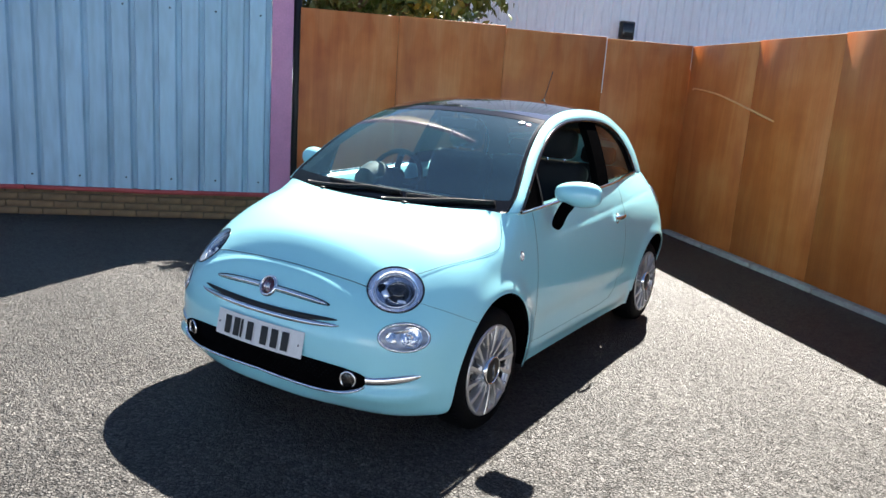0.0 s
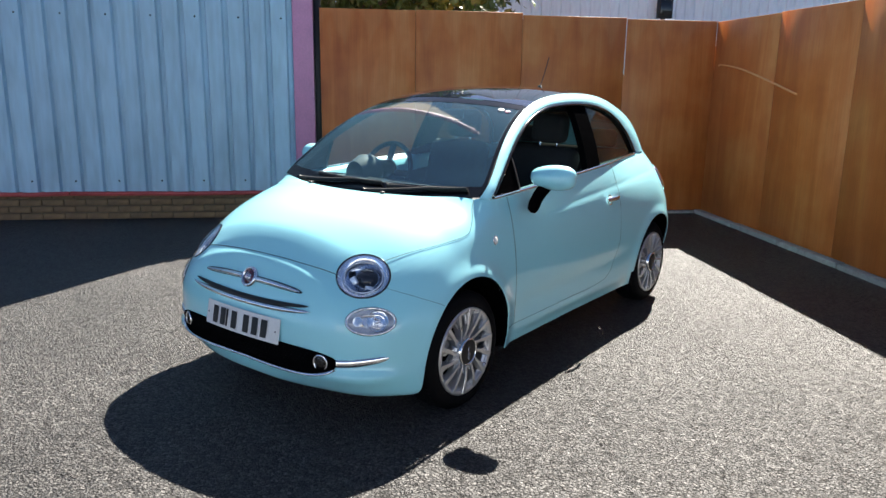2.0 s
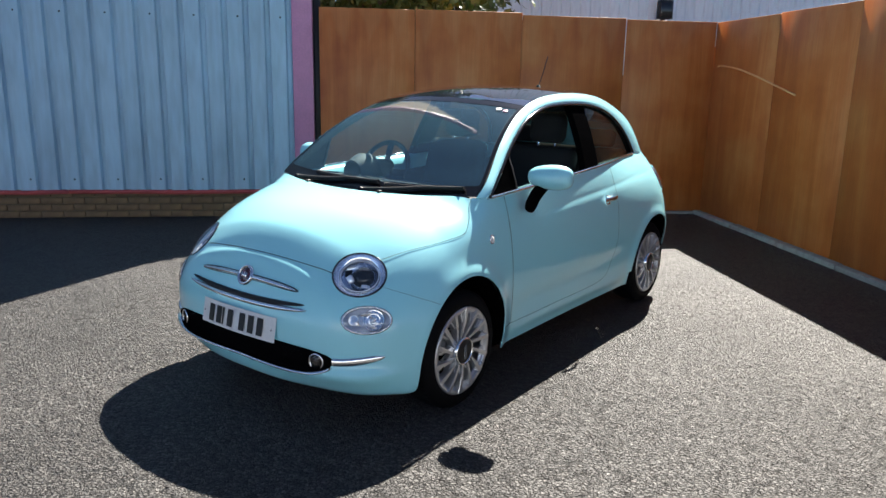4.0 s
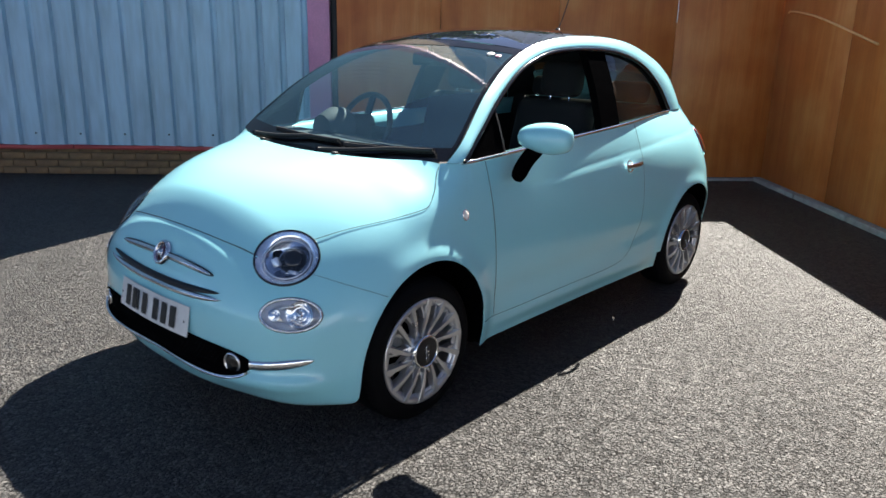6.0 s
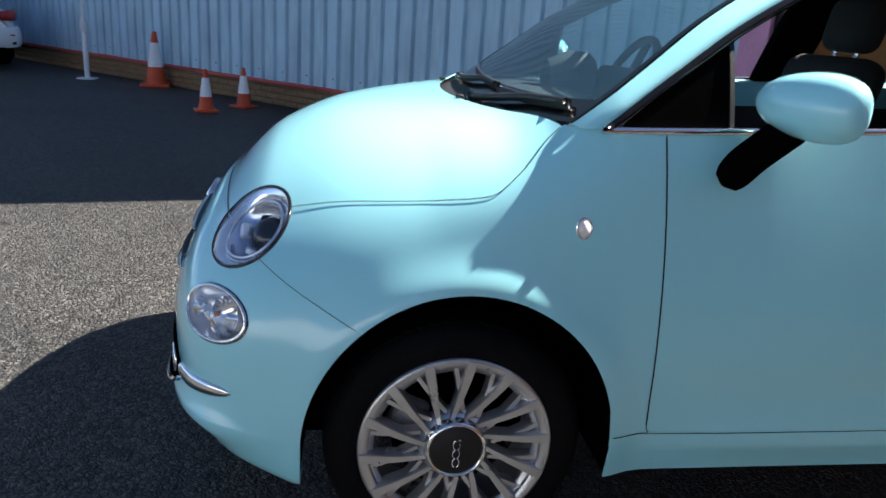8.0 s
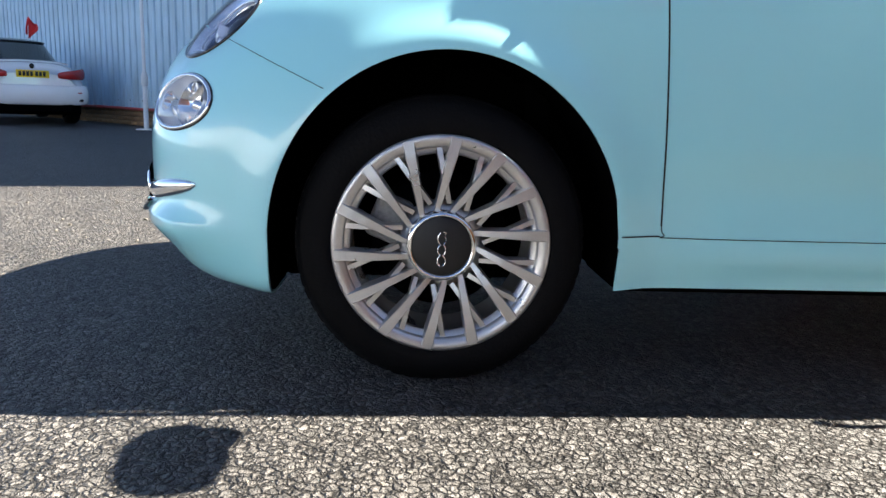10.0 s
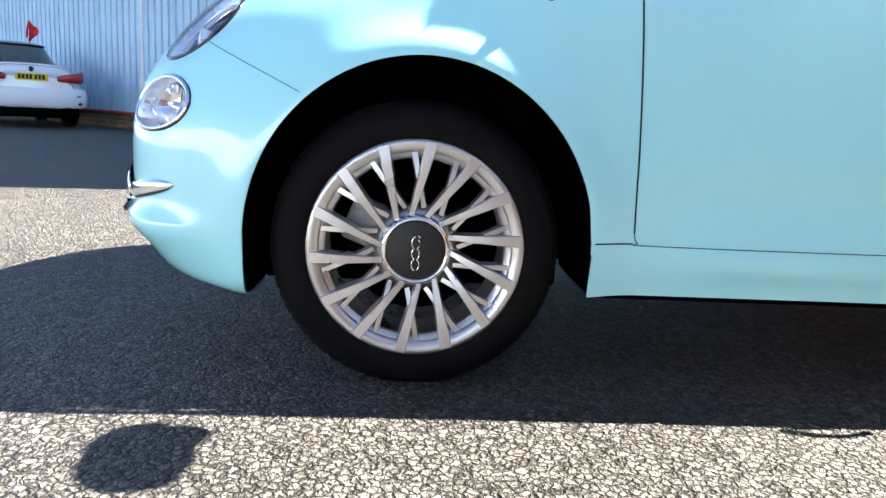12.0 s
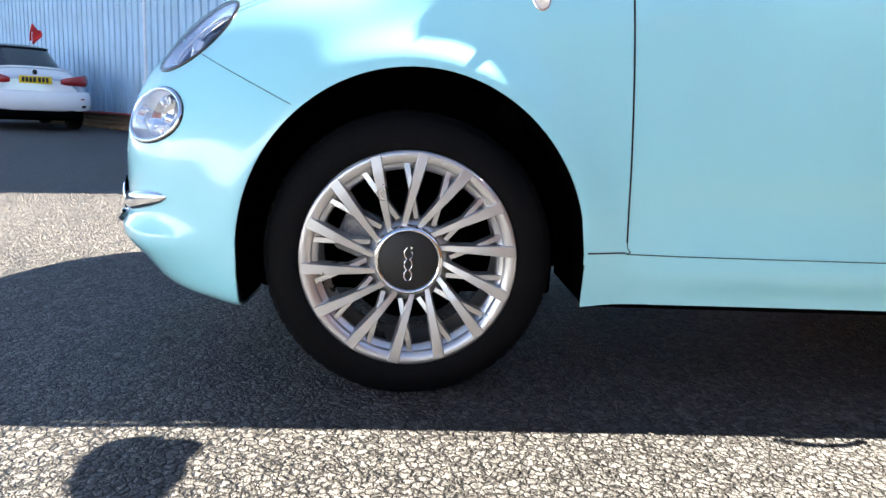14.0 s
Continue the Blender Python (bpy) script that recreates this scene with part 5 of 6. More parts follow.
def build_wheel():
    w = obj("wheel", lathe("wheel", [(0.175, -0.14), (0.198, -0.12), (0.200, -0.03), (0.192, -0.012)], 64, "x"), M_SATIN, car, "fourteen-spoke silver alloy wheel")
    obj("tyre", lathe("tyre", [(0.196, -0.165), (0.235, -0.182), (0.268, -0.178), (0.283, -0.165), (0.290, -0.14), (0.291, -0.10), (0.290, -0.055), (0.284, -0.028), (0.270, -0.012), (0.245, -0.003), (0.222, -0.003), (0.210, -0.010), (0.204, -0.020)], 96, "x"), M_TYRE, w, "black tyre")
    # low tread blocks round the shoulder
    blocks = []
    for i in range(64):
        bm = box_bm((-0.055, -0.0125, 0.281), (-0.030, 0.0110, 0.2872), 0.002, 1)
        blocks.append(moved(bm_mesh("block", bm), Matrix.Rotation(2 * math.pi * i / 64, 4, "X")))
    obj("tread", join_meshes("tread", blocks), M_TYRE, w)["kind"] = "stuff"
    obj("rim_flange", lathe("rim_flange", [(0.183, -0.030), (0.185, -0.010), (0.188, -0.003), (0.203, 0.001), (0.209, -0.002), (0.210, -0.012), (0.204, -0.022)], 96, "x"), M_SATIN, w)
    inner = lathe("inner_ring", [(0.184, -0.034), (0.172, -0.028), (0.174, -0.018), (0.187, -0.012)], 96, "x")
    obj("inner_ring", inner, M_SATIN, w)
    # the disc is black because the shade behind the spokes is painted in
    obj("drum", lathe("drum", [(0.135, -0.115), (0.135, -0.085), (0.125, -0.078), (0.065, -0.076), (0.0, -0.076)], 48, "x"), M_DEEP, w, "brake disc, its shade put in as black")
    cal = bm_mesh("caliper", box_bm((-0.10, -0.045, 0.07), (-0.05, 0.045, 0.145), 0.012))
    obj("caliper", moved(cal, Matrix.Rotation(radians(68), 4, "X")), M_KERB, w, "grey brake caliper")
    obj("hub", lathe("hub", [(0.080, -0.05), (0.086, -0.034), (0.080, -0.026), (0.072, -0.016), (0.062, -0.008)], 48, "x"), M_SATIN, w)

    def spoke(r0, r1, a0, a1, w0, w1, x0, x1, depth, name):
        """A flat-faced tapered bar from radius r0 at angle a0 to r1 at a1."""
        e0 = np.array([0, r0 * math.sin(a0), r0 * math.cos(a0)])
        e1 = np.array([0, r1 * math.sin(a1), r1 * math.cos(a1)])
        along = (e1 - e0) / np.linalg.norm(e1 - e0)
        tang = np.array([0, along[2], -along[1]])
        pts = []
        for t in np.linspace(0, 1, 6):
            wd = w0 + (w1 - w0) * t
            xf = x0 + (x1 - x0) * t + 0.006 * math.sin(math.pi * t)
            pts.append([e0 + (e1 - e0) * t + tang * q * wd + np.array([xf + dx, 0, 0]) for q, dx in ((-0.60, -depth), (-0.5, -0.004), (-0.42, 0.0), (0.42, 0.0), (0.5, -0.004), (0.60, -depth))])
        me = grid_mesh(name, pts, flip=False)
        me.shade_flat()
        return me

    for i in range(14):
        out = radians(6.5) + 2 * math.pi * i / 14
        obj("spoke", spoke(0.062, 0.205, out - radians(17), out, 0.0100, 0.0235, -0.008, 0.003, 0.034, "spoke"), M_SATIN, w)
        obj("web", spoke(0.080, 0.187, out + radians(3.0), out - radians(9.5), 0.0100, 0.0115, -0.016, -0.013, 0.028, "web"), M_SATIN, w)
    cap = obj("centre_cap", lathe("centre_cap", [(0.0, 0.012), (0.048, 0.011), (0.056, 0.008)], 48, "x"), M_BLACK, w, "black centre cap with a chrome ring")
    obj("cap_ring", lathe("cap_ring", [(0.056, 0.006), (0.058, 0.011), (0.061, 0.012), (0.066, 0.007), (0.068, -0.014)], 48, "x"), M_CHROME, cap, "chrome ring")
    for zz in (-0.006, -0.027):
        for sy in (1, -1):
            loop = [(0.0132, sy * 0.0075 * math.sin(t), zz - 0.0105 * math.cos(t)) for t in np.linspace(0.25, 2.9, 12)]
            obj("cap_mark", tube("cap_mark", loop, 0.0015, 6), M_CHROME, cap)
    hook = [(0.0132, -0.0075 * math.sin(t), 0.0155 - 0.0115 * math.cos(t)) for t in np.linspace(0.25, 2.9, 12)]
    obj("cap_mark", tube("cap_mark", hook, 0.0015, 6), M_CHROME, cap)
    hook = [(0.0132, y, z) for y, z in ((0.002, 0.0285), (0.008, 0.0275), (0.0035, 0.0215), (0.008, 0.016), (0.0075, 0.009), (0.003, 0.005))]
    obj("cap_mark", tube("cap_mark", hook, 0.0015, 6), M_CHROME, cap)
    for o in (w, *w.children_recursive):
        if o.data.name.split(".")[0] not in ("tyre", "tread"):
            o.data.transform(Matrix.Diagonal((1, 1.026, 1.026, 1)))
    return w


def copy_part(ob, m, parent):
    made = {}
    for o in (ob, *ob.children_recursive):
        made[o] = o.copy()
        scene.collection.objects.link(made[o])
        made[o].parent = made[o.parent] if o.parent in made else parent
    made[ob].matrix_basis = m
    return made[ob]


wheel = build_wheel()
wheel.matrix_basis = pose(0.792, 0.0, R_TYRE - 0.008)
copy_part(wheel, pose(0.776, AXLE, R_TYRE - 0.004, 40), car)
copy_part(wheel, pose(-0.792, 0.0, R_TYRE - 0.004, 20, 0, 180), car)
copy_part(wheel, pose(-0.776, AXLE, R_TYRE - 0.004, 65, 0, 180), car)
# liners, underbody, inner structure: their near-zero black has the shade in it
for sgn in (1, -1):
    for yc in (0.0, AXLE):
        pts = []
        for t in [-0.35, *np.linspace(-0.02, math.pi + 0.02, 30), math.pi + 0.35]:
            yl, zl = yc + (0.344 if yc == 0 else 0.338) * math.cos(t) + (0.006 if yc == 0 else 0), 0.285 + 0.370 * math.sin(t)
            if abs(t - math.pi / 2) > 1.7:
                yl, zl = yc + (0.344 if yc == 0 else 0.338) * (1 if t < 1 else -1) + (0.006 if yc == 0 else 0), 0.160 if yc == 0 and t > 1 else 0.205
            lip = min(0.785, skin_x(yl, zl) - 0.012)
            pts.append([(x * sgn, yl, zl) for x in (lip, lip - 0.045, 0.50)])
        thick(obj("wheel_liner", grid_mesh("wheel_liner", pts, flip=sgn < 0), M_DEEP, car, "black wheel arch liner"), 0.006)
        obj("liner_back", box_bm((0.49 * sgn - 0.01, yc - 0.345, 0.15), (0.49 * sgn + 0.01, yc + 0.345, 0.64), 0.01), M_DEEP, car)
obj("engine", box_bm((-0.48, -0.46, 0.26), (0.48, 0.16, 0.72), 0.04), M_DEEP, car, "engine bay block, its shade put in as black")
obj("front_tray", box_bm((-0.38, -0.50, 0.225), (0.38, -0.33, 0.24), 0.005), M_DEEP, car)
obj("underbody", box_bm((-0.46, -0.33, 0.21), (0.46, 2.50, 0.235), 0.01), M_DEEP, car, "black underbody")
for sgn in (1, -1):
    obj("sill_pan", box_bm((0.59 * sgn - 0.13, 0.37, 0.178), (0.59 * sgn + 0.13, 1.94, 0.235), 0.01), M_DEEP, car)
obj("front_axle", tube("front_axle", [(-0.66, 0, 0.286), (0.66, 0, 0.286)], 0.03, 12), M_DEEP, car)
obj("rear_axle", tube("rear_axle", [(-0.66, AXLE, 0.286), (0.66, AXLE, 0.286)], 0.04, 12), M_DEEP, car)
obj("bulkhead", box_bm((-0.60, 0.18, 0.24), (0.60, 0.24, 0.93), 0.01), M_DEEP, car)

# ---- cabin fittings ----
dash = []
for i in range(31):
    a = -1 + i / 15
    x = a * 0.66
    dash.append([(x, 0.20, 0.955), (x, 0.32, 0.985), (x, 0.46, 0.985), (x, 0.545 - 0.03 * a * a, 0.955), (x, 0.575, 0.88), (x, 0.55, 0.78), (x, 0.52, 0.55), (x, 0.50, 0.25)])
obj("dashboard", grid_mesh("dashboard", dash), M_DASH, car, "dark dashboard")
pod = moved(lathe("instrument_pod", [(0.0, 0.02), (0.085, 0.02), (0.10, 0.0), (0.105, -0.06), (0.07, -0.14)], 32, "y"), Matrix.Translation((-0.34, 0.56, 1.00)))
obj("instrument_pod", pod, M_DASH, car)
sw = empty("steering_wheel", pose(-0.34, 0.70, 0.985, -24), "", "")
sw.parent = car
obj("rim", tube("rim", [(0.185 * math.cos(t), 0, 0.185 * math.sin(t)) for t in np.linspace(0, 2 * math.pi, 48, endpoint=False)], 0.015, 10, closed=True), M_BLACK, sw, "dark steering wheel rim")
obj("boss", lathe("boss", [(0.0, 0.03), (0.06, 0.025), (0.08, 0.0), (0.04, -0.10)], 28, "y"), M_BLACK, sw)
for a in (0, 180, 270):
    obj("wheel_spoke", moved(bm_mesh("wheel_spoke", box_bm((0.06, -0.010, -0.02), (0.18, 0.010, 0.02), 0.006)), Matrix.Rotation(radians(a), 4, "Y")), M_BLACK, sw)


def cushion(name, lo, hi, bevel, m, parent, label=""):
    return obj(name, moved(bm_mesh(name, box_bm(lo, hi, bevel, 4)), m), M_SEAT, parent, label)


for sx in (0.34, -0.34):
    st = cushion("front_seat", (-0.24, -0.26, -0.08), (0.24, 0.26, 0.08), 0.06, pose(sx, 1.08, 0.56, 6), car, "charcoal front seat")
    cushion("backrest", (-0.235, -0.07, 0.0), (0.235, 0.07, 0.58), 0.065, pose(sx, 1.33, 0.58, -16), st)
    cushion("headrest", (-0.125, -0.055, 0.0), (0.125, 0.055, 0.19), 0.052, pose(sx, 1.51, 1.155, -10), st, "rounded headrest")
    for d in (-0.06, 0.06):
        obj("headrest_post", tube("headrest_post", [(sx + d, 1.485, 1.08), (sx + d, 1.525, 1.20)], 0.007, 8), M_CHROME, st)
rs = cushion("rear_seat", (-0.56, -0.24, -0.08), (0.56, 0.24, 0.08), 0.06, pose(0, 1.92, 0.60, 5), car, "charcoal rear bench")
cushion("backrest", (-0.56, -0.06, 0.0), (0.56, 0.06, 0.50), 0.055, pose(0, 2.16, 0.60, -18), rs)
for sx in (0.30, -0.30):
    cushion("headrest", (-0.13, -0.045, 0.0), (0.13, 0.045, 0.13), 0.04, pose(sx, 2.33, 1.08, -15), rs)
obj("parcel_shelf", box_bm((-0.50, 2.28, 0.98), (0.50, 2.52, 1.0), 0.008), M_DASH, car)
obj("cabin_floor", box_bm((-0.66, 0.40, 0.236), (0.66, 2.5, 0.262), 0.005), M_DASH, car)
for sgn in (1, -1):
    rows = []
    for y in np.linspace(0.28, 2.25, 30):
        rows.append([((belt_x(y) - 0.012) * sgn, y, belt(y) - 0.003), ((belt_x(y) - 0.075) * sgn, y, belt(y) - 0.012), ((belt_x(y) - 0.085) * sgn, y, belt(y) - 0.10)])
    thick(obj("door_top", grid_mesh("door_top", rows, flip=sgn < 0), M_PAINT, car, "painted inner door top"), 0.004)
    rows = [[((belt_x(y) - 0.082) * sgn, y, belt(y) - 0.09), ((belt_x(y) - 0.11) * sgn, y, 0.70), ((belt_x(y) - 0.09) * sgn, y, 0.27)] for y in np.linspace(0.42, 2.3, 24)]
    thick(obj("door_card", grid_mesh("door_card", rows, flip=sgn < 0), M_DASH, car, "dark door lining"), 0.01)
rv = obj("rear_view_mirror", box_bm((-0.115, -0.018, -0.032), (0.115, 0.014, 0.032), 0.014, 3), M_BLACK, car, "interior mirror", pose(0.0, 0.86, 1.345, -8, 0, 8))
obj("mirror_glass", box_bm((-0.105, 0.0142, -0.026), (0.105, 0.017, 0.026), 0.004), M_CHROME, rv)
obj("mirror_stem", tube("mirror_stem", [(0, -0.01, 0.02), (0, -0.04, 0.06)], 0.008, 8), M_BLACK, rv)
lining = [[roof_pt(I_TOP + 1 + (NS - 14 - I_TOP) * p / 20, -0.94 + 1.88 * q / 20) - Vector((0, 0, 0.03)) for q in range(21)] for p in range(21)]
thick(obj("headlining", grid_mesh("headlining", lining), M_DASH, car, "dark headlining"), 0.01)


# the nose is blunt in plan, its middle a little further back, with a lip under the grille
for part_ob in car.children_recursive:
    if part_ob.type == "MESH" and part_ob.matrix_basis == Matrix.Identity(4):
        for q in part_ob.data.vertices:
            if q.co.y < -0.40 and q.co.z < 0.45 and part_ob.name.split(".")[0] not in ("fog_lamp", "bumper_strip"):
                q.co.y -= 0.020 * math.exp(-(((q.co.z - 0.286) / (0.040 if q.co.z < 0.286 else 0.030)) ** 2)) * min(1.0, (-0.40 - q.co.y) / 0.14) * min(1.0, 0.35 + abs(q.co.x) / 0.6)
            if q.co.y < -0.44 and abs(q.co.x) < 0.62:
                q.co.y += 0.020 * (1 - (q.co.x / 0.62) ** 2) * min(1.0, (-0.44 - q.co.y) / 0.16)
        part_ob.data.update()


# ---- the white saloon by the wall, seen from behind ----
def white_car(m):
    """A low coupe in its own frame: y to its front, x to its right, tail at y = 0."""
    c = empty("parked_coupe", m, "white coupe parked beside the metal wall, seen from its tail", "car")
    rows = []
    for y in np.concatenate([np.linspace(0, 0.3, 10) ** 1.0, np.linspace(0.35, 4.62, 40)]):
        w = 0.935 * (1 - max(0, (0.45 - y) / 0.45) ** 2.4 * 0.22) * (1 - max(0, (y - 3.7) / 0.92) ** 2.5 * 0.35)
        top = table(y, [0.0, 0.06, 0.30, 0.6, 1.1, 2.9, 3.1, 3.8, 4.4, 4.62], [0.80, 0.955, 0.99, 0.985, 0.97, 0.96, 0.96, 0.88, 0.76, 0.55])
        row = []
        for t in np.linspace(0, math.pi, 41):
            cx, sz = math.cos(t), math.sin(t)
            x = w * abs(cx) ** 0.50 * (1 if cx >= 0 else -1)
            z = 0.33 + (top - 0.33) * sz**0.72
            row.append((x, y - 0.03 * math.sin(math.pi * min(1, (z - 0.24) / 0.75)) * max(0, 1 - y / 0.3), z))
        rows.append(row)
    body = grid_mesh("body", rows)
    bm = bmesh.new()
    bm.from_mesh(body)
    bm.verts.ensure_lookup_table()
    bm.faces.new([bm.verts[i] for i in range(40, -1, -1)])
    bm.faces.new([bm.verts[(len(rows) - 1) * 41 + i] for i in range(41)])
    bm.to_mesh(body)
    bm.free()
    obj("body", body, M_WHITE, c)
    # cabin: glass house with a white roof
    def house(name, x0, mat, z0, z1, grow, label):
        pts = []
        for b in np.linspace(0, 1, 10):
            z = z0 + (z1 - z0) * b
            ya, yb = np.interp(z, [0.95, 1.37], [0.62, 1.55]) , np.interp(z, [0.95, 1.37], [3.35, 2.45])
            hw = np.interp(z, [0.95, 1.37], [0.74, 0.54]) + grow
            row = []
            for t in np.linspace(0, 2 * math.pi, 48, endpoint=False):
                cx, sy = math.cos(t), math.sin(t)
                row.append((hw * abs(cx) ** 0.5 * math.copysign(1, cx), (ya + yb) / 2 + (yb - ya) / 2 * abs(sy) ** 0.7 * math.copysign(1, sy), z))
            pts.append(row)
        return obj(name, grid_mesh(name, pts, closed_v=True), mat, c, label)
    house("window_band", 0, M_GLOSS_BLACK, 0.95, 1.345, 0.0, "dark windows")
    roof = [[(0.58 * math.copysign(abs(math.cos(t)) ** 0.5, math.cos(t)) * r, 2.0 + 0.52 * r * math.copysign(abs(math.sin(t)) ** 0.7, math.sin(t)), 1.395 - 0.055 * r**3) for t in np.linspace(0, 2 * math.pi, 40, endpoint=False)] for r in (0.02, 0.3, 0.6, 0.85, 1.0)]
    thick(obj("roof", grid_mesh("roof", roof, closed_v=True, flip=True), M_GLOSS_BLACK, c, "black roof"), 0.02)
    for sx in (-1, 1):
        sweep = spline([(0.40 * sx, -0.035, 0.775), (0.58 * sx, -0.030, 0.790), (0.74 * sx, 0.015, 0.800), (0.84 * sx, 0.12, 0.812), (0.885 * sx, 0.26, 0.83)], 20)
        obj("tail_lamp", tube("tail_lamp", sweep, 0.095 * np.interp(np.linspace(0, 1, 20), [0, 0.15, 0.5, 0.8, 1], [0.35, 0.62, 0.85, 1.0, 0.45]), 14, squash=(0.45, 1.0)), M_TAIL, c, "red tail lamp")
        obj("reflector_strip", box_bm((0.64 if sx > 0 else -0.78, -0.072, 0.505), (0.78 if sx > 0 else -0.64, 0.05, 0.525), 0.006), M_TAIL, c)
        obj("bumper_vent", box_bm((0.62 if sx > 0 else -0.80, -0.060, 0.375), (0.80 if sx > 0 else -0.62, 0.05, 0.420), 0.012), M_BLACK, c)
        for dx in (0.42, 0.54):
            obj("tailpipe", moved(lathe("tailpipe", [(0.03, 0.0), (0.036, -0.03), (0.040, -0.10), (0.034, -0.10), (0.032, 0.0)], 20, "y"), Matrix.Translation((dx * sx, 0.06, 0.27))), M_BLACK, c)
        for yy in (0.95, 3.75):
            wl = obj("wheel", moved(lathe("wheel", [(0.0, 0.015), (0.05, 0.02), (0.23, 0.0), (0.235, -0.03)], 32, "x"), Matrix.Translation((0.90 * sx, yy, 0.335)) @ Matrix.Diagonal((sx, 1, 1, 1))), M_SATIN, c)
            obj("tyre", moved(lathe("tyre", [(0.235, -0.03), (0.24, 0.0), (0.30, 0.005), (0.33, -0.03), (0.335, -0.12), (0.33, -0.22), (0.24, -0.24)], 40, "x"), Matrix.Translation((0.90 * sx, yy, 0.335)) @ Matrix.Diagonal((sx, 1, 1, 1))), M_TYRE, wl)
    wrap = spline([(-0.94, 0.62, 0.50), (-0.915, 0.25, 0.49), (-0.80, 0.02, 0.48), (-0.45, -0.055, 0.47), (0, -0.075, 0.47), (0.45, -0.055, 0.47), (0.80, 0.02, 0.48), (0.915, 0.25, 0.49), (0.94, 0.62, 0.50)], 60)
    obj("bumper", tube("bumper", wrap, 0.155, 18, squash=(0.36, 1.0)), M_WHITE, c, "white rear bumper")
    # shade under the tail is put into this black
    obj("diffuser", box_bm((-0.62, -0.07, 0.20), (0.62, 0.3, 0.345), 0.03), M_DEEP, c, "black rear diffuser")
    obj("underbody", box_bm((-0.80, 0.15, 0.16), (0.80, 4.3, 0.36), 0.03), M_DEEP, c, "black underbody")
    obj("boot_lip", tube("boot_lip", spline([(-0.60, 0.09, 0.955), (-0.4, 0.04, 0.978), (0, 0.02, 0.988), (0.4, 0.04, 0.978), (0.60, 0.09, 0.955)], 24), 0.014, 8), M_WHITE, c)
    pl = obj("number_plate", box_bm((-0.26, -0.050, 0.735), (0.26, -0.030, 0.846), 0.004), M_PLATE_Y, c, "yellow number plate with dark bars")
    for x in (-0.20, -0.14, -0.08, -0.02, 0.06, 0.12, 0.18):
        obj("plate_bar", box_bm((x - 0.022, -0.053, 0.755), (x + 0.022, -0.049, 0.826), 0.001, 1), M_INK, pl)
    obj("badge", moved(lathe("badge", [(0.0, -0.012), (0.032, -0.010), (0.040, 0.0)], 24, "y"), Matrix.Translation((0, 0.005, 0.91))), M_GLOSS_BLACK, c, "round dark boot badge")
    return c


coupe = white_car(pose(-9.96, -5.85, 0, 0, 0, 124))
coupe.scale.x = 0.88

flag = empty("red_flag", pose(-10.62, -6.20, 0), "small crumpled red flag on a thin white stick", "flag")
obj("stick", tube("stick", [(0, 0.01, 1.33), (0.0, 0.02, 1.50), (0.0, 0.03, 1.70)], 0.006, 8), M_POLE, flag)
cloth = []
for f in np.linspace(0, 1, 16):
    cloth.append([(-0.10 * f + 0.035 * math.sin(7 * f + 3 * g), 0.03 - 0.05 * g + 0.13 * f * (0.55 + 0.5 * math.sin(4.2 * g + 0.6)), 1.70 - 0.28 * g - 0.14 * f * (1 - 0.5 * g) + 0.02 * math.sin(9 * f)) for g in np.linspace(0, 1, 12)])
thick(obj("cloth", grid_mesh("cloth", cloth), M_FLAG, flag, "crumpled red cloth"), 0.003)

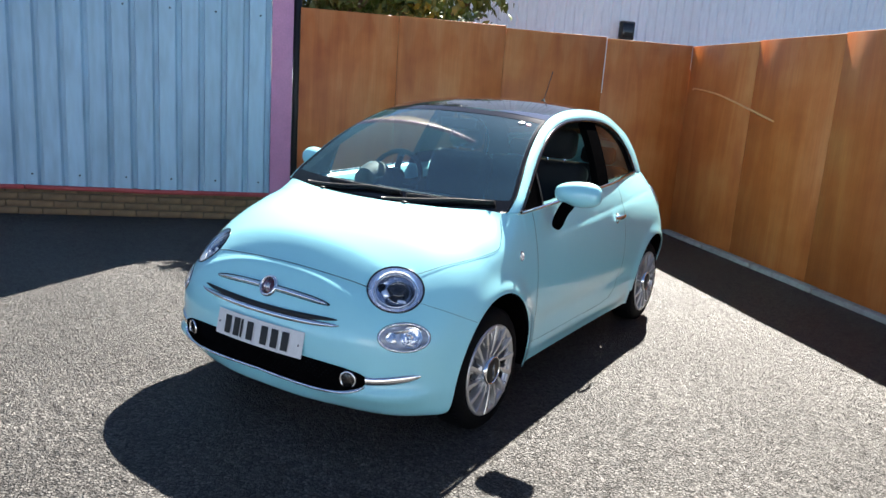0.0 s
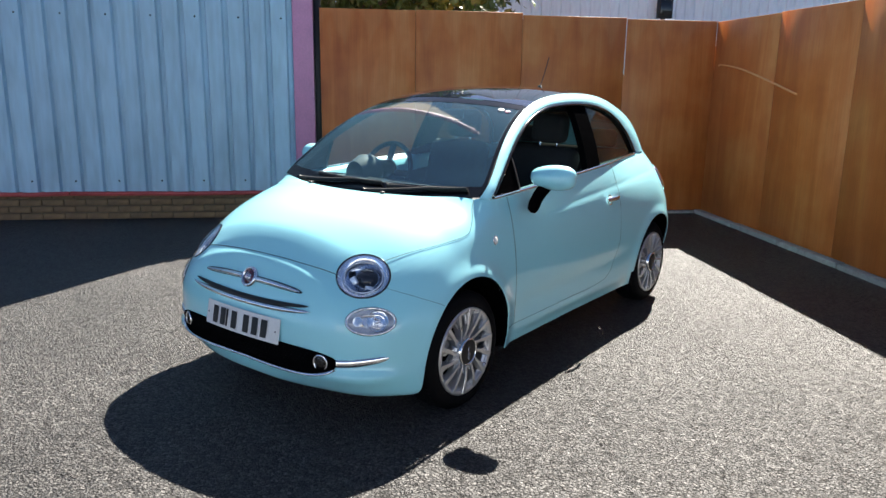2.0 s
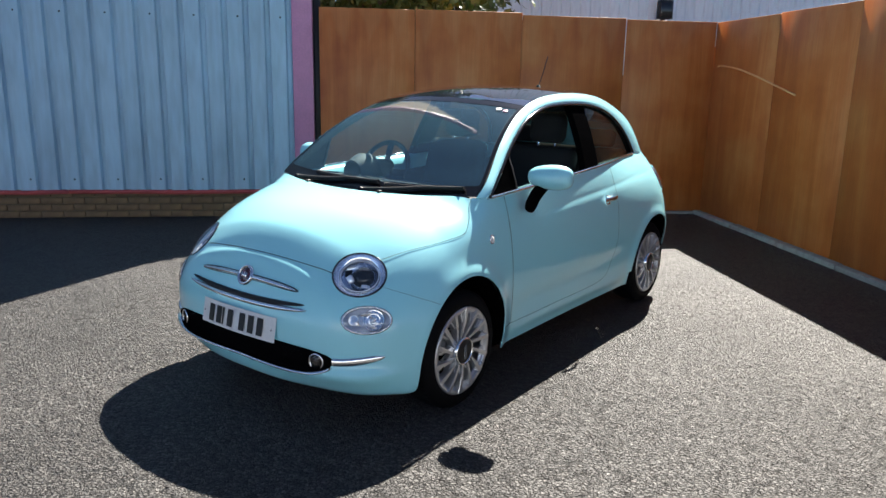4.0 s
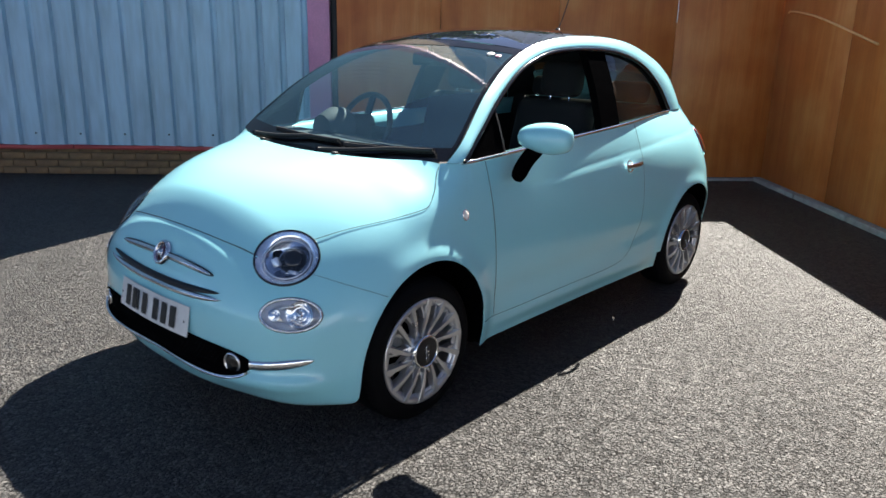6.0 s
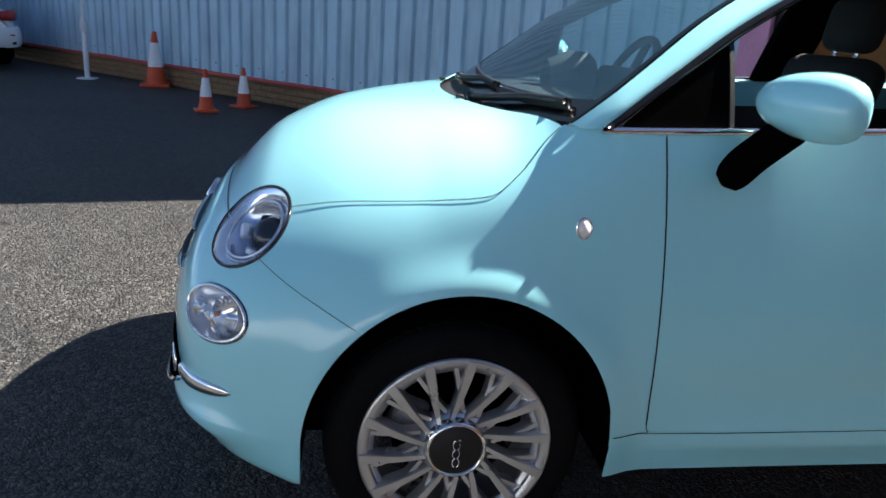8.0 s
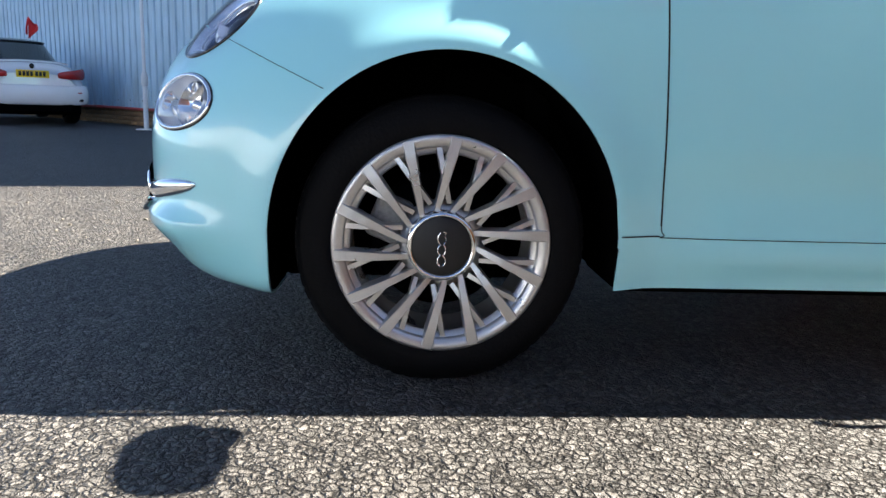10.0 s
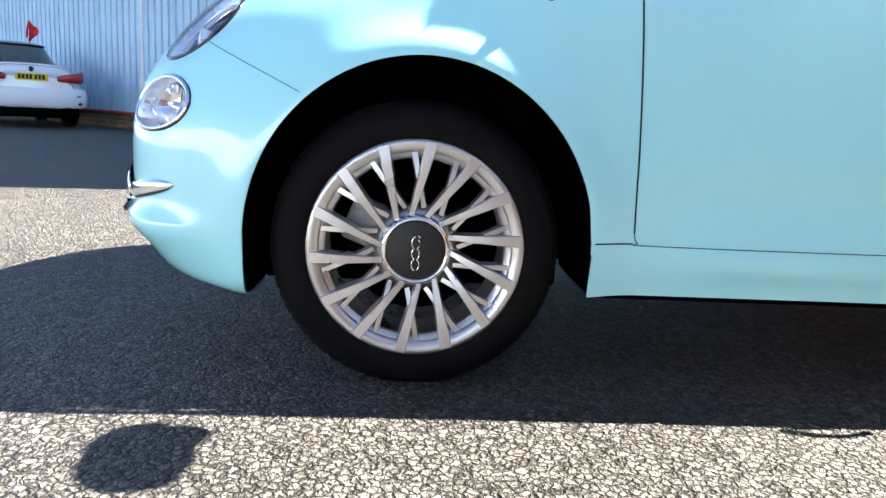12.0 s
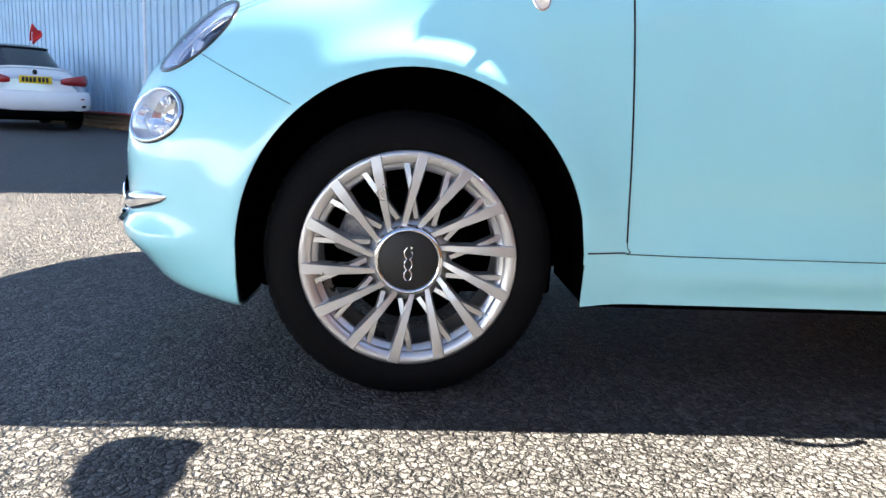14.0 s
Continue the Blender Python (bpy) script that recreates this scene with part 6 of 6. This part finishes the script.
# ---- bricks of the plinth: the nearest as parts, the rest in one mesh ----
brick_me = bm_mesh("brick", box_bm((0, 0, 0), (0.215, 0.06, 0.065), 0.004, 1))
brick_me.materials.append(M_BRICK)
rng = random.Random(21)
far_v, far_f = [], []
for r in range(4):
    x = POST_A - 0.225 + (0.11 if r % 2 else 0)
    k = 0
    while x > WEST:
        y = -0.004 + 0.006 * rng.random()
        if k < 66:
            b = new("brick", brick_me)
            b.parent = wall
            b.matrix_basis = pose(x, y, 0.004 + r * 0.075)
        else:
            j = len(far_v)
            far_v += [(x + dx, y + dy, 0.004 + r * 0.075 + dz) for dx in (0, 0.215) for dy in (0, 0.06) for dz in (0, 0.065)]
            far_f += [tuple(j + i for i in q) for q in ((0, 1, 3, 2), (4, 6, 7, 5), (0, 4, 5, 1), (2, 3, 7, 6), (1, 5, 7, 3), (0, 2, 6, 4))]
        x -= 0.225
        k += 1
obj("far_bricks", mesh_of("far_bricks", far_v, far_f, smooth=False), M_BRICK, wall)["kind"] = "stuff"

# ---- loose stones and dry leaf bits on the asphalt ----
rng = random.Random(77)
vs, fs = [], []
ball = [(1, 0, 0), (-1, 0, 0), (0, 1, 0), (0, -1, 0), (0, 0, 1), (0, 0, -1)]
tri = [(0, 2, 4), (2, 1, 4), (1, 3, 4), (3, 0, 4), (2, 0, 5), (1, 2, 5), (3, 1, 5), (0, 3, 5)]


def pebble(x, y, r):
    k = len(vs)
    q = Euler([rng.random() * 6.28 for _ in range(3)]).to_matrix()
    sc = Vector((r * (0.7 + 0.6 * rng.random()), r * (0.7 + 0.6 * rng.random()), r * 0.7))
    for p in ball:
        w = q @ Vector(p)
        vs.append((x + w.x * sc.x, y + w.y * sc.y, r * 0.35 + w.z * sc.z))
    fs.extend(tuple(k + i for i in t) for t in tri)


for i in range(90):
    p = YARD @ SIDE @ Vector((0.2 + 6 * rng.random(), -0.15 - 1.6 * rng.random() ** 2, 0))
    pebble(p.x, p.y, 0.005 + 0.012 * rng.random() ** 3)
for i in range(420):
    pebble(0.95 + 1.3 * rng.random(), -1.3 + 3.4 * rng.random(), 0.002 + 0.0035 * rng.random())
for i in range(160):
    pebble(-3.2 + 2.6 * rng.random(), -2.4 + 2.6 * rng.random(), 0.003 + 0.008 * rng.random() ** 2)
stones = obj("loose_stones", mesh_of("loose_stones", vs, fs, smooth=False), M_STONE)
tagged(stones, "loose pale stones scattered on the asphalt", "stones", kind="stuff")
